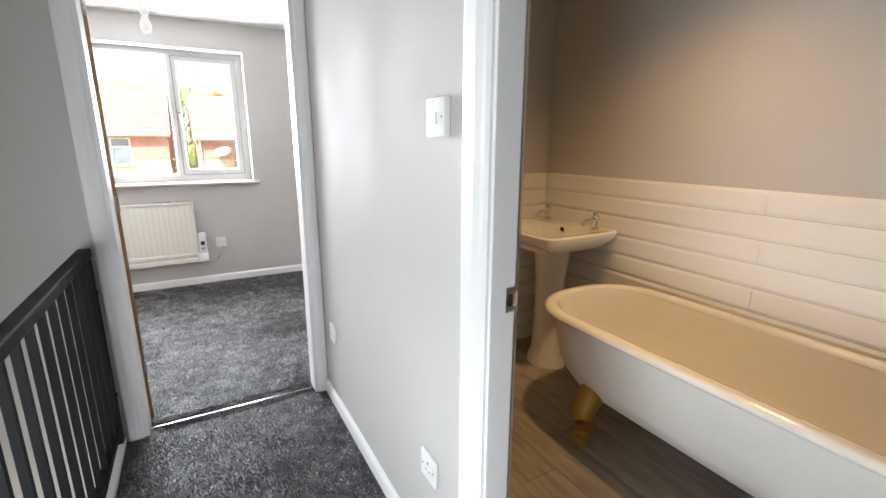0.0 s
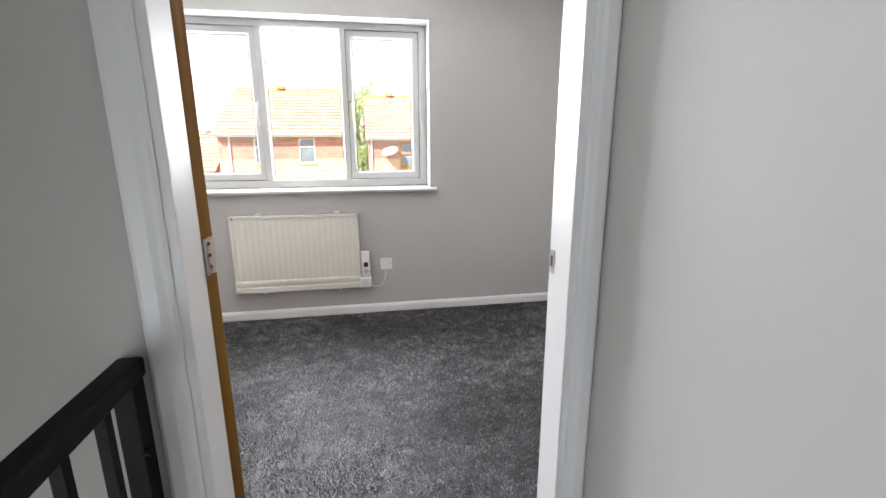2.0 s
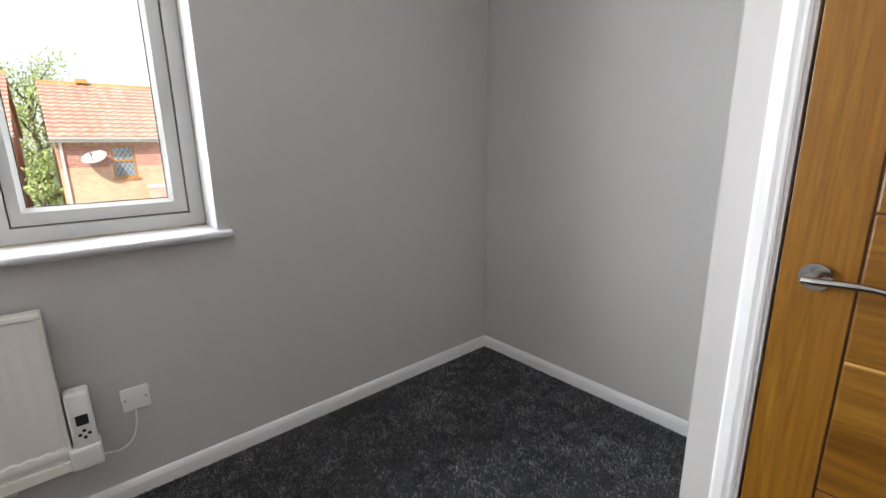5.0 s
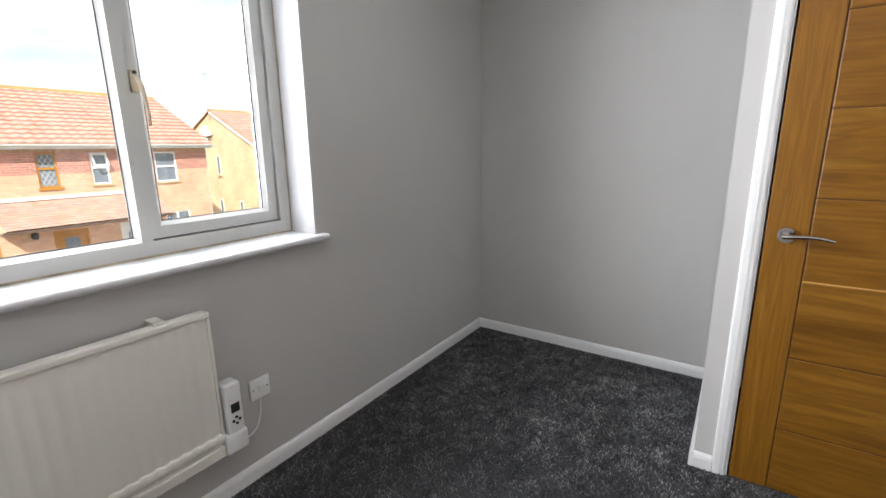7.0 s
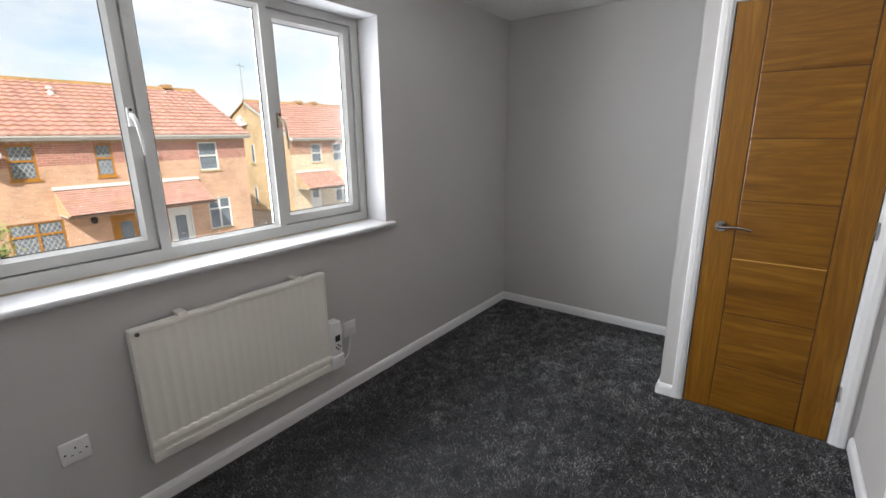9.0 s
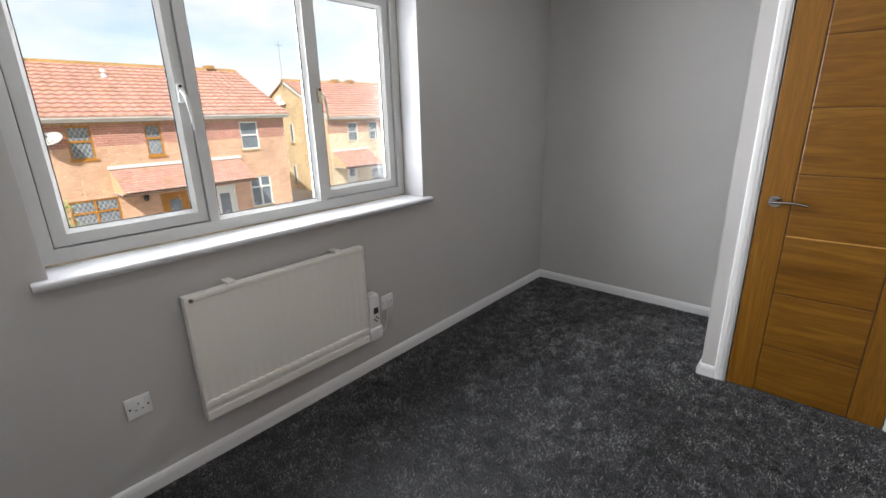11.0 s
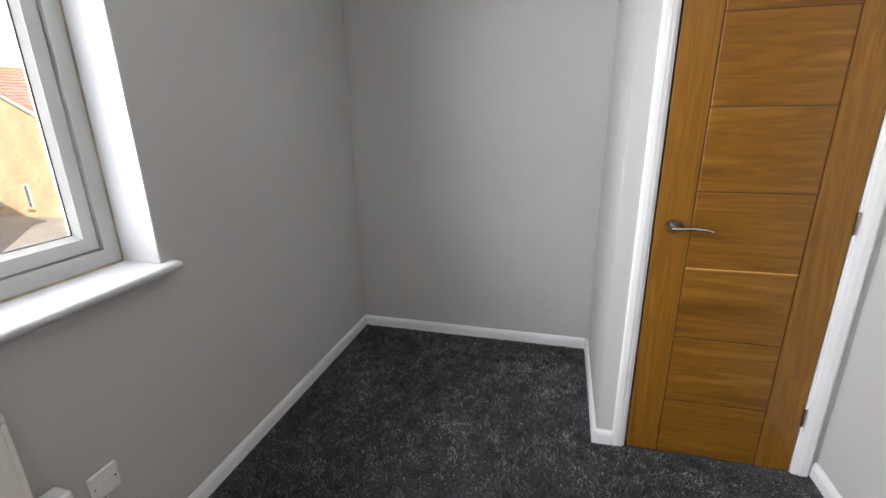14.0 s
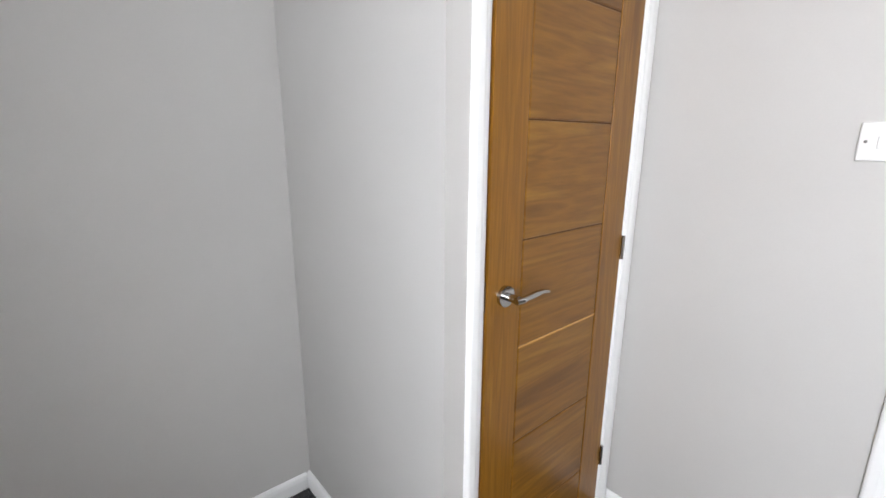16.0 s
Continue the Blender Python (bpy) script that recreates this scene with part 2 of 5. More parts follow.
M_BRASS = plain("aged_gold_paint", (0.36, 0.21, 0.04), 0.45, 0.6, vary=0.2)
M_VINYL = plank_floor_material("grey_brown_wood_plank")
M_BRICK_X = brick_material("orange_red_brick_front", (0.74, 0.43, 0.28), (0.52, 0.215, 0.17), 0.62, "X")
# side brick lighter than the front: sun on the gables put into colour
M_BRICK_Y = brick_material("sunlit_orange_brick_side", (0.86, 0.62, 0.36), (0.86, 0.62, 0.36), 60.0, "Y")
M_BRICK_R = brick_material("red_brick_side", (0.62, 0.26, 0.18), (0.62, 0.26, 0.18), 60.0, "Y")
M_BRICK_B = brick_material("cream_and_brown_brick_front", (0.78, 0.66, 0.47), (0.50, 0.26, 0.17), 0.45, "X")
M_ROOF = roof_material("terracotta_roof_tile", (0.55, 0.315, 0.26))
M_RIDGE = plain("ochre_ridge_tile", (0.44, 0.26, 0.10), 0.9, vary=0.2, bump=0.3, dist=0.01)
M_FASCIA = plain("white_fascia_board", (0.72, 0.72, 0.70), 0.5)
M_GUTTER = plain("brown_gutter_plastic", (0.10, 0.06, 0.04), 0.5)
M_DENTIL = plain("buff_dentil_brick", (0.50, 0.38, 0.19), 0.9, vary=0.15)
M_HFRAME = plain("white_house_window_frame", (0.75, 0.75, 0.74), 0.4)
M_OFRAME = plain("golden_oak_window_frame", (0.45, 0.20, 0.03), 0.45, vary=0.15)
# grey-blue base stands in for sky reflected in the opaque panes
M_HGLASS = plain("house_glass_with_sky_tint", (0.19, 0.225, 0.27), 0.05, vary=0.2, coat=0.5)
M_LEAD = plain("grey_lead_strip", (0.60, 0.60, 0.60), 0.5)
M_DISH = plain("light_grey_dish", (0.50, 0.50, 0.50), 0.45)
M_LEAF = plain("green_leaf", (0.38, 0.46, 0.17), 0.6, vary=0.35, big=2.0)
M_BARK = plain("grey_brown_bark", (0.13, 0.10, 0.07), 0.9, vary=0.25, bump=0.5, dist=0.02)
M_ASPHALT = plain("road_asphalt", (0.055, 0.055, 0.055), 0.9, vary=0.15, big=0.6, fine=80.0, bump=0.3, dist=0.01)
M_PAVING = plain("grey_paving", (0.36, 0.32, 0.28), 0.85, vary=0.12, big=0.8, fine=40.0, bump=0.2, dist=0.01)
M_LAWN = plain("lawn_ground", (0.09, 0.13, 0.04), 0.9, vary=0.3, big=0.7, fine=30.0, bump=0.5, dist=0.03)


# ---- builders ----
def part(name, bm, material, parent=None, label="", smooth=False):
    me = bpy.data.meshes.new(name)
    bmesh.ops.recalc_face_normals(bm, faces=bm.faces)
    bm.to_mesh(me)
    bm.free()
    me.materials.append(material)
    if smooth:
        for p in me.polygons:
            p.use_smooth = True
        me.set_sharp_from_angle(angle=radians(38))
    ob = new(name, me)
    if parent is not None:
        ob.parent = parent
        if parent.data is None:
            ob.matrix_parent_inverse = Matrix.Translation(-Vector(parent.location))
    if label:
        ob["label"] = label
    return ob


def thing(name, at, label, category, group="", kind=""):
    e = new(name, None)
    e.empty_display_size = 0.1
    e.location = at
    return tagged(e, label, category, group, kind)


def structure(name, bm, material, label, category, smooth=False):
    return tagged(part(name, bm, material, smooth=smooth), label, category, kind="structure")


def box(x0, x1, y0, y1, z0, z1, bevel=0.0, bm=None, seg=2):
    bm = bm or bmesh.new()
    x0, x1 = sorted((x0, x1))
    y0, y1 = sorted((y0, y1))
    z0, z1 = sorted((z0, z1))
    m = Matrix.LocRotScale(((x0 + x1) / 2, (y0 + y1) / 2, (z0 + z1) / 2), None, (x1 - x0, y1 - y0, z1 - z0))
    made = bmesh.ops.create_cube(bm, size=1.0, matrix=m)
    if bevel:
        edges = list({e for v in made["verts"] for e in v.link_edges})
        bmesh.ops.bevel(bm, geom=edges, offset=bevel, segments=seg, affect="EDGES", profile=0.5)
    return bm


def rod(p0, p1, r, seg=12, bm=None, r2=None):
    bm = bm or bmesh.new()
    p0, p1 = Vector(p0), Vector(p1)
    d = p1 - p0
    m = Matrix.Translation((p0 + p1) / 2) @ d.to_track_quat("Z", "Y").to_matrix().to_4x4()
    bmesh.ops.create_cone(bm, cap_ends=True, segments=seg, radius1=r, radius2=r if r2 is None else r2, depth=d.length, matrix=m)
    return bm


def tube(points, radii, seg=10, bm=None, flat=1.0):
    """A swept tube along points; flat squashes its section upright."""
    bm = bm or bmesh.new()
    pts = [Vector(p) for p in points]
    if not isinstance(radii, (list, tuple)):
        radii = [radii] * len(pts)
    rings = []
    for k, p in enumerate(pts):
        d = (pts[min(k + 1, len(pts) - 1)] - pts[max(k - 1, 0)]).normalized()
        q = d.to_track_quat("Z", "Y")
        ring = []
        for a in range(seg):
            t = 2 * math.pi * a / seg
            o = q @ Vector((math.cos(t) * radii[k], math.sin(t) * radii[k], 0))
            o.z *= flat
            ring.append(bm.verts.new(p + o))
        rings.append(ring)
    for r0, r1 in zip(rings, rings[1:]):
        for a in range(seg):
            bm.faces.new((r0[a], r0[(a + 1) % seg], r1[(a + 1) % seg], r1[a]))
    bm.faces.new(rings[0][::-1])
    bm.faces.new(rings[-1])
    return bm


def lathe(profile, centre, seg=32, bm=None, sx=1.0, sy=1.0):
    """Turns (radius, height) pairs round an upright axis."""
    bm = bm or bmesh.new()
    rings = []
    for r, z in profile:
        rings.append([bm.verts.new((centre[0] + sx * r * math.cos(2 * math.pi * a / seg), centre[1] + sy * r * math.sin(2 * math.pi * a / seg), centre[2] + z)) for a in range(seg)])
    for r0, r1 in zip(rings, rings[1:]):
        for a in range(seg):
            bm.faces.new((r0[a], r0[(a + 1) % seg], r1[(a + 1) % seg], r1[a]))
    bm.faces.new(rings[0][::-1])
    bm.faces.new(rings[-1])
    return bm


def prism(profile, axis, a0, a1, bm=None):
    """Extrudes a closed profile along axis 'x', 'y' or 'z' from a0 to a1; the profile gives the other two coordinates in order."""
    bm = bm or bmesh.new()

    def at(p, a):
        return {"x": (a, p[0], p[1]), "y": (p[0], a, p[1]), "z": (p[0], p[1], a)}[axis]
    r0 = [bm.verts.new(at(p, a0)) for p in profile]
    r1 = [bm.verts.new(at(p, a1)) for p in profile]
    n = len(profile)
    for k in range(n):
        bm.faces.new((r0[k], r0[(k + 1) % n], r1[(k + 1) % n], r1[k]))
    bm.faces.new(r0[::-1])
    bm.faces.new(r1)
    return bm


def pierced(axis, u, v, a0, a1, holes=()):
    """A wall between a0 and a1 on axis 'x' or 'y', over u (the other level axis) and v (height), with rectangular holes (u0, u1, v0, v1)."""
    us = sorted({*u, *(h for o in holes for h in o[:2])})
    vs = sorted({*v, *(h for o in holes for h in o[2:])})
    bm = bmesh.new()
    cache = {}

    def vert(i, j, k):
        key = (i, j, k)
        if key not in cache:
            a = (a0, a1)[k]
            cache[key] = bm.verts.new((a, us[i], vs[j]) if axis == "x" else (us[i], a, vs[j]))
        return cache[key]

    def solid(i, j):
        if not (0 <= i < len(us) - 1 and 0 <= j < len(vs) - 1):
            return False
        cu, cv = (us[i] + us[i + 1]) / 2, (vs[j] + vs[j + 1]) / 2
        return not any(o[0] < cu < o[1] and o[2] < cv < o[3] for o in holes)
    for i in range(len(us) - 1):
        for j in range(len(vs) - 1):
            if not solid(i, j):
                continue
            for k in (0, 1):
                bm.faces.new([vert(*c, k) for c in ((i, j), (i + 1, j), (i + 1, j + 1), (i, j + 1))])
            for (di, dj), (c0, c1) in (((-1, 0), ((i, j), (i, j + 1))), ((1, 0), ((i + 1, j), (i + 1, j + 1))), ((0, -1), ((i, j), (i + 1, j))), ((0, 1), ((i, j + 1), (i + 1, j + 1)))):
                if not solid(i + di, j + dj):
                    bm.faces.new((vert(*c0, 0), vert(*c1, 0), vert(*c1, 1), vert(*c0, 1)))
    return bm


# ---- plan ----
WIN_Y, HALL_Y0, HALL_Y1 = 5.15, 2.75, 2.87      # window wall; the wall between landing and bedroom
END_X, LEFT_X = 3.662, -0.12                    # bedroom end wall and the opposite wall
CUP_X, CUP_Y = 2.845, 3.69                      # front and side of the built-in cupboard
LAND_X, EDGE_X, STAIR_X = 2.208, 1.285, 0.30    # landing wall, landing edge, outer wall by the stairs
CEIL_Z = 2.28
BACK_Y = -1.3
DOOR_L, DOOR_R, DOOR_TOP = 1.405, 2.138, 2.0    # bedroom doorway
BATH_Y0, BATH_Y1 = 0.52, 1.298                  # bathroom doorway
WX0, WX1, WZ0, WZ1 = 0.468, 2.208, 0.905, 2.058  # window opening
LOW_Z = -2.55


def build_shell():
    structure("wall_window", pierced("y", (LEFT_X - 0.25, END_X + 0.25), (-0.3, 2.6), WIN_Y, WIN_Y + 0.30, [(WX0, WX1, WZ0, WZ1)]), M_WALL, "pale grey painted wall with the window opening", "wall")
    structure("wall_end", box(END_X, END_X + 0.25, BACK_Y - 0.2, WIN_Y - 0.002, -0.3, 2.6), M_WALL, "pale grey painted end wall", "wall")
    structure("wall_left", box(LEFT_X - 0.25, LEFT_X, HALL_Y1 + 0.002, WIN_Y - 0.002, -0.3, 2.6), M_WALL, "pale grey painted bedroom side wall", "wall")
    structure("wall_hall", pierced("y", (STAIR_X + 0.002, END_X - 0.002), (LOW_Z, 2.6), HALL_Y0, HALL_Y1, [(DOOR_L - 0.03, DOOR_R + 0.03, 0.0, DOOR_TOP + 0.03)]), M_WALL, "pale grey painted wall with the bedroom doorway", "wall")
    structure("wall_hall_left", box(LEFT_X - 0.25, STAIR_X, HALL_Y0, HALL_Y1, -0.3, 2.6), M_WALL, "pale grey painted wall beside the stairwell", "wall")
    structure("wall_cupboard_front", pierced("x", (HALL_Y1 + 0.002, CUP_Y - 0.081), (0.0, CEIL_Z - 0.002), CUP_X, CUP_X + 0.09, [(2.927, 3.600, -0.1, 2.016)]), M_WALL, "pale grey painted cupboard front wall", "wall")
    structure("wall_cupboard_side", box(CUP_X, END_X - 0.002, CUP_Y - 0.08, CUP_Y, 0.0, CEIL_Z - 0.002), M_WALL, "pale grey painted cupboard side wall", "wall")
    structure("wall_landing", pierced("x", (BACK_Y + 0.002, HALL_Y0 - 0.002), (-0.2, 2.6), LAND_X, LAND_X + 0.10, [(BATH_Y0 - 0.045, BATH_Y1 + 0.045, 0.0, DOOR_TOP + 0.045)]), M_WALL, "pale grey painted landing wall with the bathroom doorway", "wall")
    # both window openings are added for light; this wall is never seen
    structure("wall_stairs", pierced("x", (BACK_Y + 0.002, HALL_Y0 - 0.002), (LOW_Z, 2.6), STAIR_X - 0.25, STAIR_X, [(-0.20, 1.10, -0.40, 0.90), (1.85, 2.65, -2.05, -0.85)]), M_WALL, "pale grey painted stairwell wall with two added unseen openings", "wall")
    structure("wall_back", box(STAIR_X - 0.25, END_X - 0.002, BACK_Y - 0.2, BACK_Y, LOW_Z, 2.6), M_WALL, "pale grey painted wall at the landing end", "wall")
    structure("wall_stair_low", box(EDGE_X - 0.01, EDGE_X + 0.09, BACK_Y + 0.002, HALL_Y0 - 0.002, LOW_Z, -0.252), M_WALL, "pale grey wall under the landing edge", "wall")
    structure("ceiling", box(LEFT_X - 0.25, END_X + 0.25, HALL_Y1 + 0.002, WIN_Y - 0.002, CEIL_Z, CEIL_Z + 0.2), M_CEIL, "plain white painted bedroom ceiling", "ceiling")
    structure("ceiling_landing", box(STAIR_X, LAND_X - 0.002, BACK_Y + 0.002, HALL_Y0 - 0.002, CEIL_Z, CEIL_Z + 0.2), M_CEIL, "plain white painted landing ceiling", "ceiling")
    structure("ceiling_bathroom", box(LAND_X + 0.102, END_X - 0.002, BACK_Y + 0.002, HALL_Y0 - 0.002, CEIL_Z, CEIL_Z + 0.2), M_CEIL, "plain white painted bathroom ceiling", "ceiling")
    structure("floor", box(LEFT_X, END_X, 2.803, WIN_Y, -0.2, 0.0), M_CARPET, "dark grey deep-pile bedroom carpet", "carpet")
    structure("floor_landing", box(EDGE_X, LAND_X, BACK_Y, 2.797, -0.2, 0.0), M_CARPET, "dark grey deep-pile landing carpet", "carpet")
    structure("floor_bathroom", box(LAND_X + 0.1, END_X, BACK_Y, HALL_Y0, -0.2, -0.012), M_GROUT, "bathroom sub-floor under the planks", "floor")
    structure("floor_downstairs", box(STAIR_X - 0.25, END_X, BACK_Y, HALL_Y0, LOW_Z - 0.2, LOW_Z), M_VINYL, "downstairs hall floor under the stairwell", "floor")
    structure("roof_slab", box(LEFT_X - 0.6, END_X + 0.6, BACK_Y - 0.5, WIN_Y + 0.55, 2.605, 2.75), M_FASCIA, "roof soffit over the house", "roof")
    structure("wall_outer_low", box(LEFT_X - 0.25, END_X + 0.25, WIN_Y, WIN_Y + 0.30, GROUND, -0.302), M_BRICK_X, "brick outer wall under the bedroom", "wall")
    structure("trim_threshold", box(DOOR_L, DOOR_R, 2.797, 2.805, -0.001, 0.005, 0.002), M_STEEL, "bright metal carpet threshold strip", "threshold strip")
    structure("trim_landing_edge", prism([(EDGE_X - 0.03, -0.26), (EDGE_X + 0.0, -0.26), (EDGE_X + 0.035, 0.0), (EDGE_X + 0.035, 0.022), (EDGE_X - 0.03, 0.022)], "y", BACK_Y + 0.003, HALL_Y0 - 0.003), M_WOODWORK, "white painted landing edge board under the balustrade", "edge board")


def carpet_pile(name, x0, x1, y0, y1, skip, label):
    """Short leaning tufts; the lean drifts from patch to patch, as trodden pile does."""
    rng = np.random.default_rng(7)
    step = 0.0074
    gx, gy = np.meshgrid(np.arange(x0, x1, step), np.arange(y0, y1, step))
    p = np.stack([gx.ravel(), gy.ravel()], 1) + rng.uniform(-0.4, 0.4, (gx.size, 2)) * step
    for sx0, sx1, sy0, sy1 in skip:
        p = p[~((p[:, 0] > sx0) & (p[:, 0] < sx1) & (p[:, 1] > sy0) & (p[:, 1] < sy1))]
    n = len(p)
    lean = np.array([0.35 * noise.noise_vector(Vector((2.6 * a, 2.6 * b, 0.3))) + 0.5 * noise.noise_vector(Vector((9.0 * a, 9.0 * b, 4.3))) + 0.5 * noise.noise_vector(Vector((24.0 * a, 24.0 * b, 9.3))) for a, b in p])[:, :2]
    lean = 0.0150 * lean + rng.normal(0, 0.0062, (n, 2))
    h = 0.0085 * rng.uniform(0.6, 1.25, n)
    turn = rng.uniform(0, 2 * np.pi, n)
    r = 0.0038 * rng.uniform(0.7, 1.2, n)
    v = np.zeros((n, 4, 3))
    for k in range(3):
        v[:, k, 0] = p[:, 0] + r * np.cos(turn + k * 2.0944)
        v[:, k, 1] = p[:, 1] + r * np.sin(turn + k * 2.0944)
        v[:, k, 2] = -0.001
    v[:, 3, :2] = p + lean
    v[:, 3, 2] = h
    base = 4 * np.arange(n)[:, None, None]
    f = (base + np.array([[0, 1, 3], [1, 2, 3], [2, 0, 3]])[None]).reshape(-1)
    me = bpy.data.meshes.new(name)
    me.vertices.add(4 * n)
    me.vertices.foreach_set("co", v.reshape(-1))
    me.loops.add(len(f))
    me.loops.foreach_set("vertex_index", f)
    me.polygons.add(len(f) // 3)
    me.polygons.foreach_set("loop_start", np.arange(0, len(f), 3))
    me.update()
    me.validate()
    me.materials.append(M_CARPET)
    tagged(new(name, me), label, "carpet pile", kind="stuff")


def skirting(name, axis, a0, a1, wall, side):
    """Low painted board with a rounded top; side +1 or -1: the way it stands out from the wall."""
    p = [(wall, 0.0), (wall + side * 0.016, 0.0), (wall + side * 0.016, 0.045), (wall + side * 0.012, 0.058), (wall + side * 0.005, 0.066), (wall, 0.066)]
    structure(name, prism(p, axis, a0, a1), M_WOODWORK, "low white painted skirting board", "skirting board")


def build_trim():
    skirting("baseboard_window", "x", LEFT_X, END_X - 0.0165, WIN_Y, -1)
    skirting("baseboard_end", "y", CUP_Y + 0.0165, WIN_Y, END_X, -1)
    skirting("baseboard_cupboard_side", "x", CUP_X - 0.016, END_X, CUP_Y, 1)
    skirting("baseboard_cupboard_front", "y", 3.6245, CUP_Y - 0.0005, CUP_X, -1)
    skirting("baseboard_hall", "x", DOOR_R + 0.072, CUP_X - 0.001, HALL_Y1, 1)
    skirting("baseboard_hall_left", "x", LEFT_X, DOOR_L - 0.072, HALL_Y1, 1)
    skirting("baseboard_left", "y", HALL_Y1 + 0.017, WIN_Y - 0.017, LEFT_X, 1)
    skirting("baseboard_landing", "y", BATH_Y1 + 0.11, HALL_Y0 - 0.019, LAND_X, -1)


def moulding(width, depth):
    """Section of an architrave: (across, out)."""
    return [(0, 0), (0, depth * 0.55), (width * 0.12, depth * 0.75), (width * 0.25, depth * 0.8), (width * 0.45, depth), (width * 0.85, depth), (width * 0.95, depth * 0.85), (width, depth * 0.6), (width, 0)]


def doorway(name, axis, u0, u1, top, w0, w1, sides, width, depth, label, margin=0.008, far=None, lining_to=None):
    """Lining and architraves of an opening in a wall that lies between w0 and w1."""
    def ub(a0, a1, c0, c1, z0, z1, bev=0.002):
        return box(c0, c1, a0, a1, z0, z1, bev) if axis == "x" else box(a0, a1, c0, c1, z0, z1, bev)
    mid = ((w0 + w1) / 2, (u0 + u1) / 2, 0) if axis == "x" else ((u0 + u1) / 2, (w0 + w1) / 2, 0)
    th = thing(name, mid, label, "door frame", kind="structure")
    for a0, a1 in ((u0 - 0.03, u0), (u1, u1 + 0.03)):
        part("lining", ub(a0, a1, w0 - 0.003, lining_to or w1 + 0.003, 0.0, top), M_WOODWORK, th)
    part("head_lining", ub(u0 - 0.03, u1 + 0.03, w0 - 0.003, lining_to or w1 + 0.003, top, top + 0.03), M_WOODWORK, th)
    near = margin
    for face, out, outer_l, outer_r in sides:
        margin = far if far and out > 0 else near
        for u, s, wd in ((u0 - margin, -1, outer_l), (u1 + margin, 1, outer_r)):
            prof = [(u + s * p, face + out * q) for p, q in moulding(wd, depth)]
            if axis == "x":
                prof = [(q, p) for p, q in prof]
            part("architrave", prism(prof, "z", 0.0, top + margin + width), M_WOODWORK, th)
        prof = [(face + out * (q - 0.0012), top + margin + p) for p, q in moulding(width, depth)]
        part("architrave", prism(prof, "y" if axis == "x" else "x", u0 - margin, u1 + margin), M_WOODWORK, th)
    return th


# ---- window ----
def build_window():
    y0, y1 = 5.305, 5.375
    th = thing("window_1", ((WX0 + WX1) / 2, 5.34, WZ0), "white plastic three-light window with two opening casements", "window", kind="structure")
    zb, zt = 0.935, WZ1
    # outer frame with two mullions; the casements close against it from outside
    zl, zh = 0.99, 2.012
    lights = ((0.522, 1.048), (1.087, 1.604), (1.640, 2.152))
    bm = pierced("y", (WX0, WX1), (WZ0, zt), y0, y1, [(a, b, zl, zh) for a, b in lights])
    bmesh.ops.bevel(bm, geom=[e for e in bm.edges if len(e.link_faces) == 2 and e.calc_face_angle(0) > 1.0], offset=0.006, segments=2, affect="EDGES")
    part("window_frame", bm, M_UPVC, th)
    ys = y0 + 0.013
    for (x0, x1), wl, wr in ((lights[0], 0.046, 0.040), (lights[2], 0.034, 0.046)):
        a0, a1, c0, c1 = x0 + wl, x1 - wr, zl + 0.046, zh - 0.042
        part("seal", pierced("y", (x0, x1), (zl, zh), ys + 0.010, y1 - 0.012, [(x0 + 0.008, x1 - 0.008, zl + 0.008, zh - 0.008)]), M_GASKET, th, "dark rubber seal round the casement")
        bm = pierced("y", (x0 + 0.004, x1 - 0.004), (zl + 0.004, zh - 0.004), ys, y1 - 0.002, [(a0, a1, c0, c1)])
        bmesh.ops.bevel(bm, geom=[e for e in bm.edges if len(e.link_faces) == 2 and e.calc_face_angle(0) > 1.0], offset=0.004, segments=2, affect="EDGES")
        sash = part("casement", bm, M_UPVC, th)
        # sloping glazing bead
        bead = bmesh.new()
        w, yb, yd = 0.014, ys + 0.003, ys + 0.019
        for p in ([(a0, yb), (a0 + w, yd), (a0, yd)], [(a1, yb), (a1, yd), (a1 - w, yd)]):
            prism(p, "z", c0, c1, bead)
        for p in ([(yb, c0), (yd, c0), (yd, c0 + w)], [(yb, c1), (yd, c1 - w), (yd, c1)]):
            prism(p, "x", a0, a1, bead)
        part("glazing_bead", bead, M_UPVC, sash)
        part("gasket", pierced("y", (a0, a1), (c0, c1), yd + 0.001, yd + 0.005, [(a0 + w + 0.003, a1 - w - 0.003, c0 + w + 0.003, c1 - w - 0.003)]), M_GASKET, sash)
        pane = part("pane", box(a0, a1, yd + 0.006, yd + 0.010, c0, c1), M_GLASS, sash)
        pane.visible_shadow = False
    cx0, cx1 = lights[1]
    pane = part("pane", box(cx0, cx1, y0 + 0.034, y0 + 0.038, zl, zh), M_GLASS, th)
    pane.visible_shadow = False
    bead = bmesh.new()
    for p in ([(cx0, y0 + 0.010), (cx0 + 0.013, y0 + 0.028), (cx0, y0 + 0.028)], [(cx1, y0 + 0.010), (cx1, y0 + 0.028), (cx1 - 0.013, y0 + 0.028)]):
        prism(p, "z", zl, zh, bead)
    for p in ([(y0 + 0.010, zl), (y0 + 0.028, zl), (y0 + 0.028, zl + 0.014)], [(y0 + 0.010, zh), (y0 + 0.028, zh - 0.014), (y0 + 0.028, zh)]):
        prism(p, "x", cx0, cx1, bead)
    part("glazing_bead", bead, M_UPVC, th)
    part("gasket", pierced("y", (cx0, cx1), (zl, zh), y0 + 0.029, y0 + 0.033, [(cx0 + 0.016, cx1 - 0.016, zl + 0.017, zh - 0.017)]), M_GASKET, th)
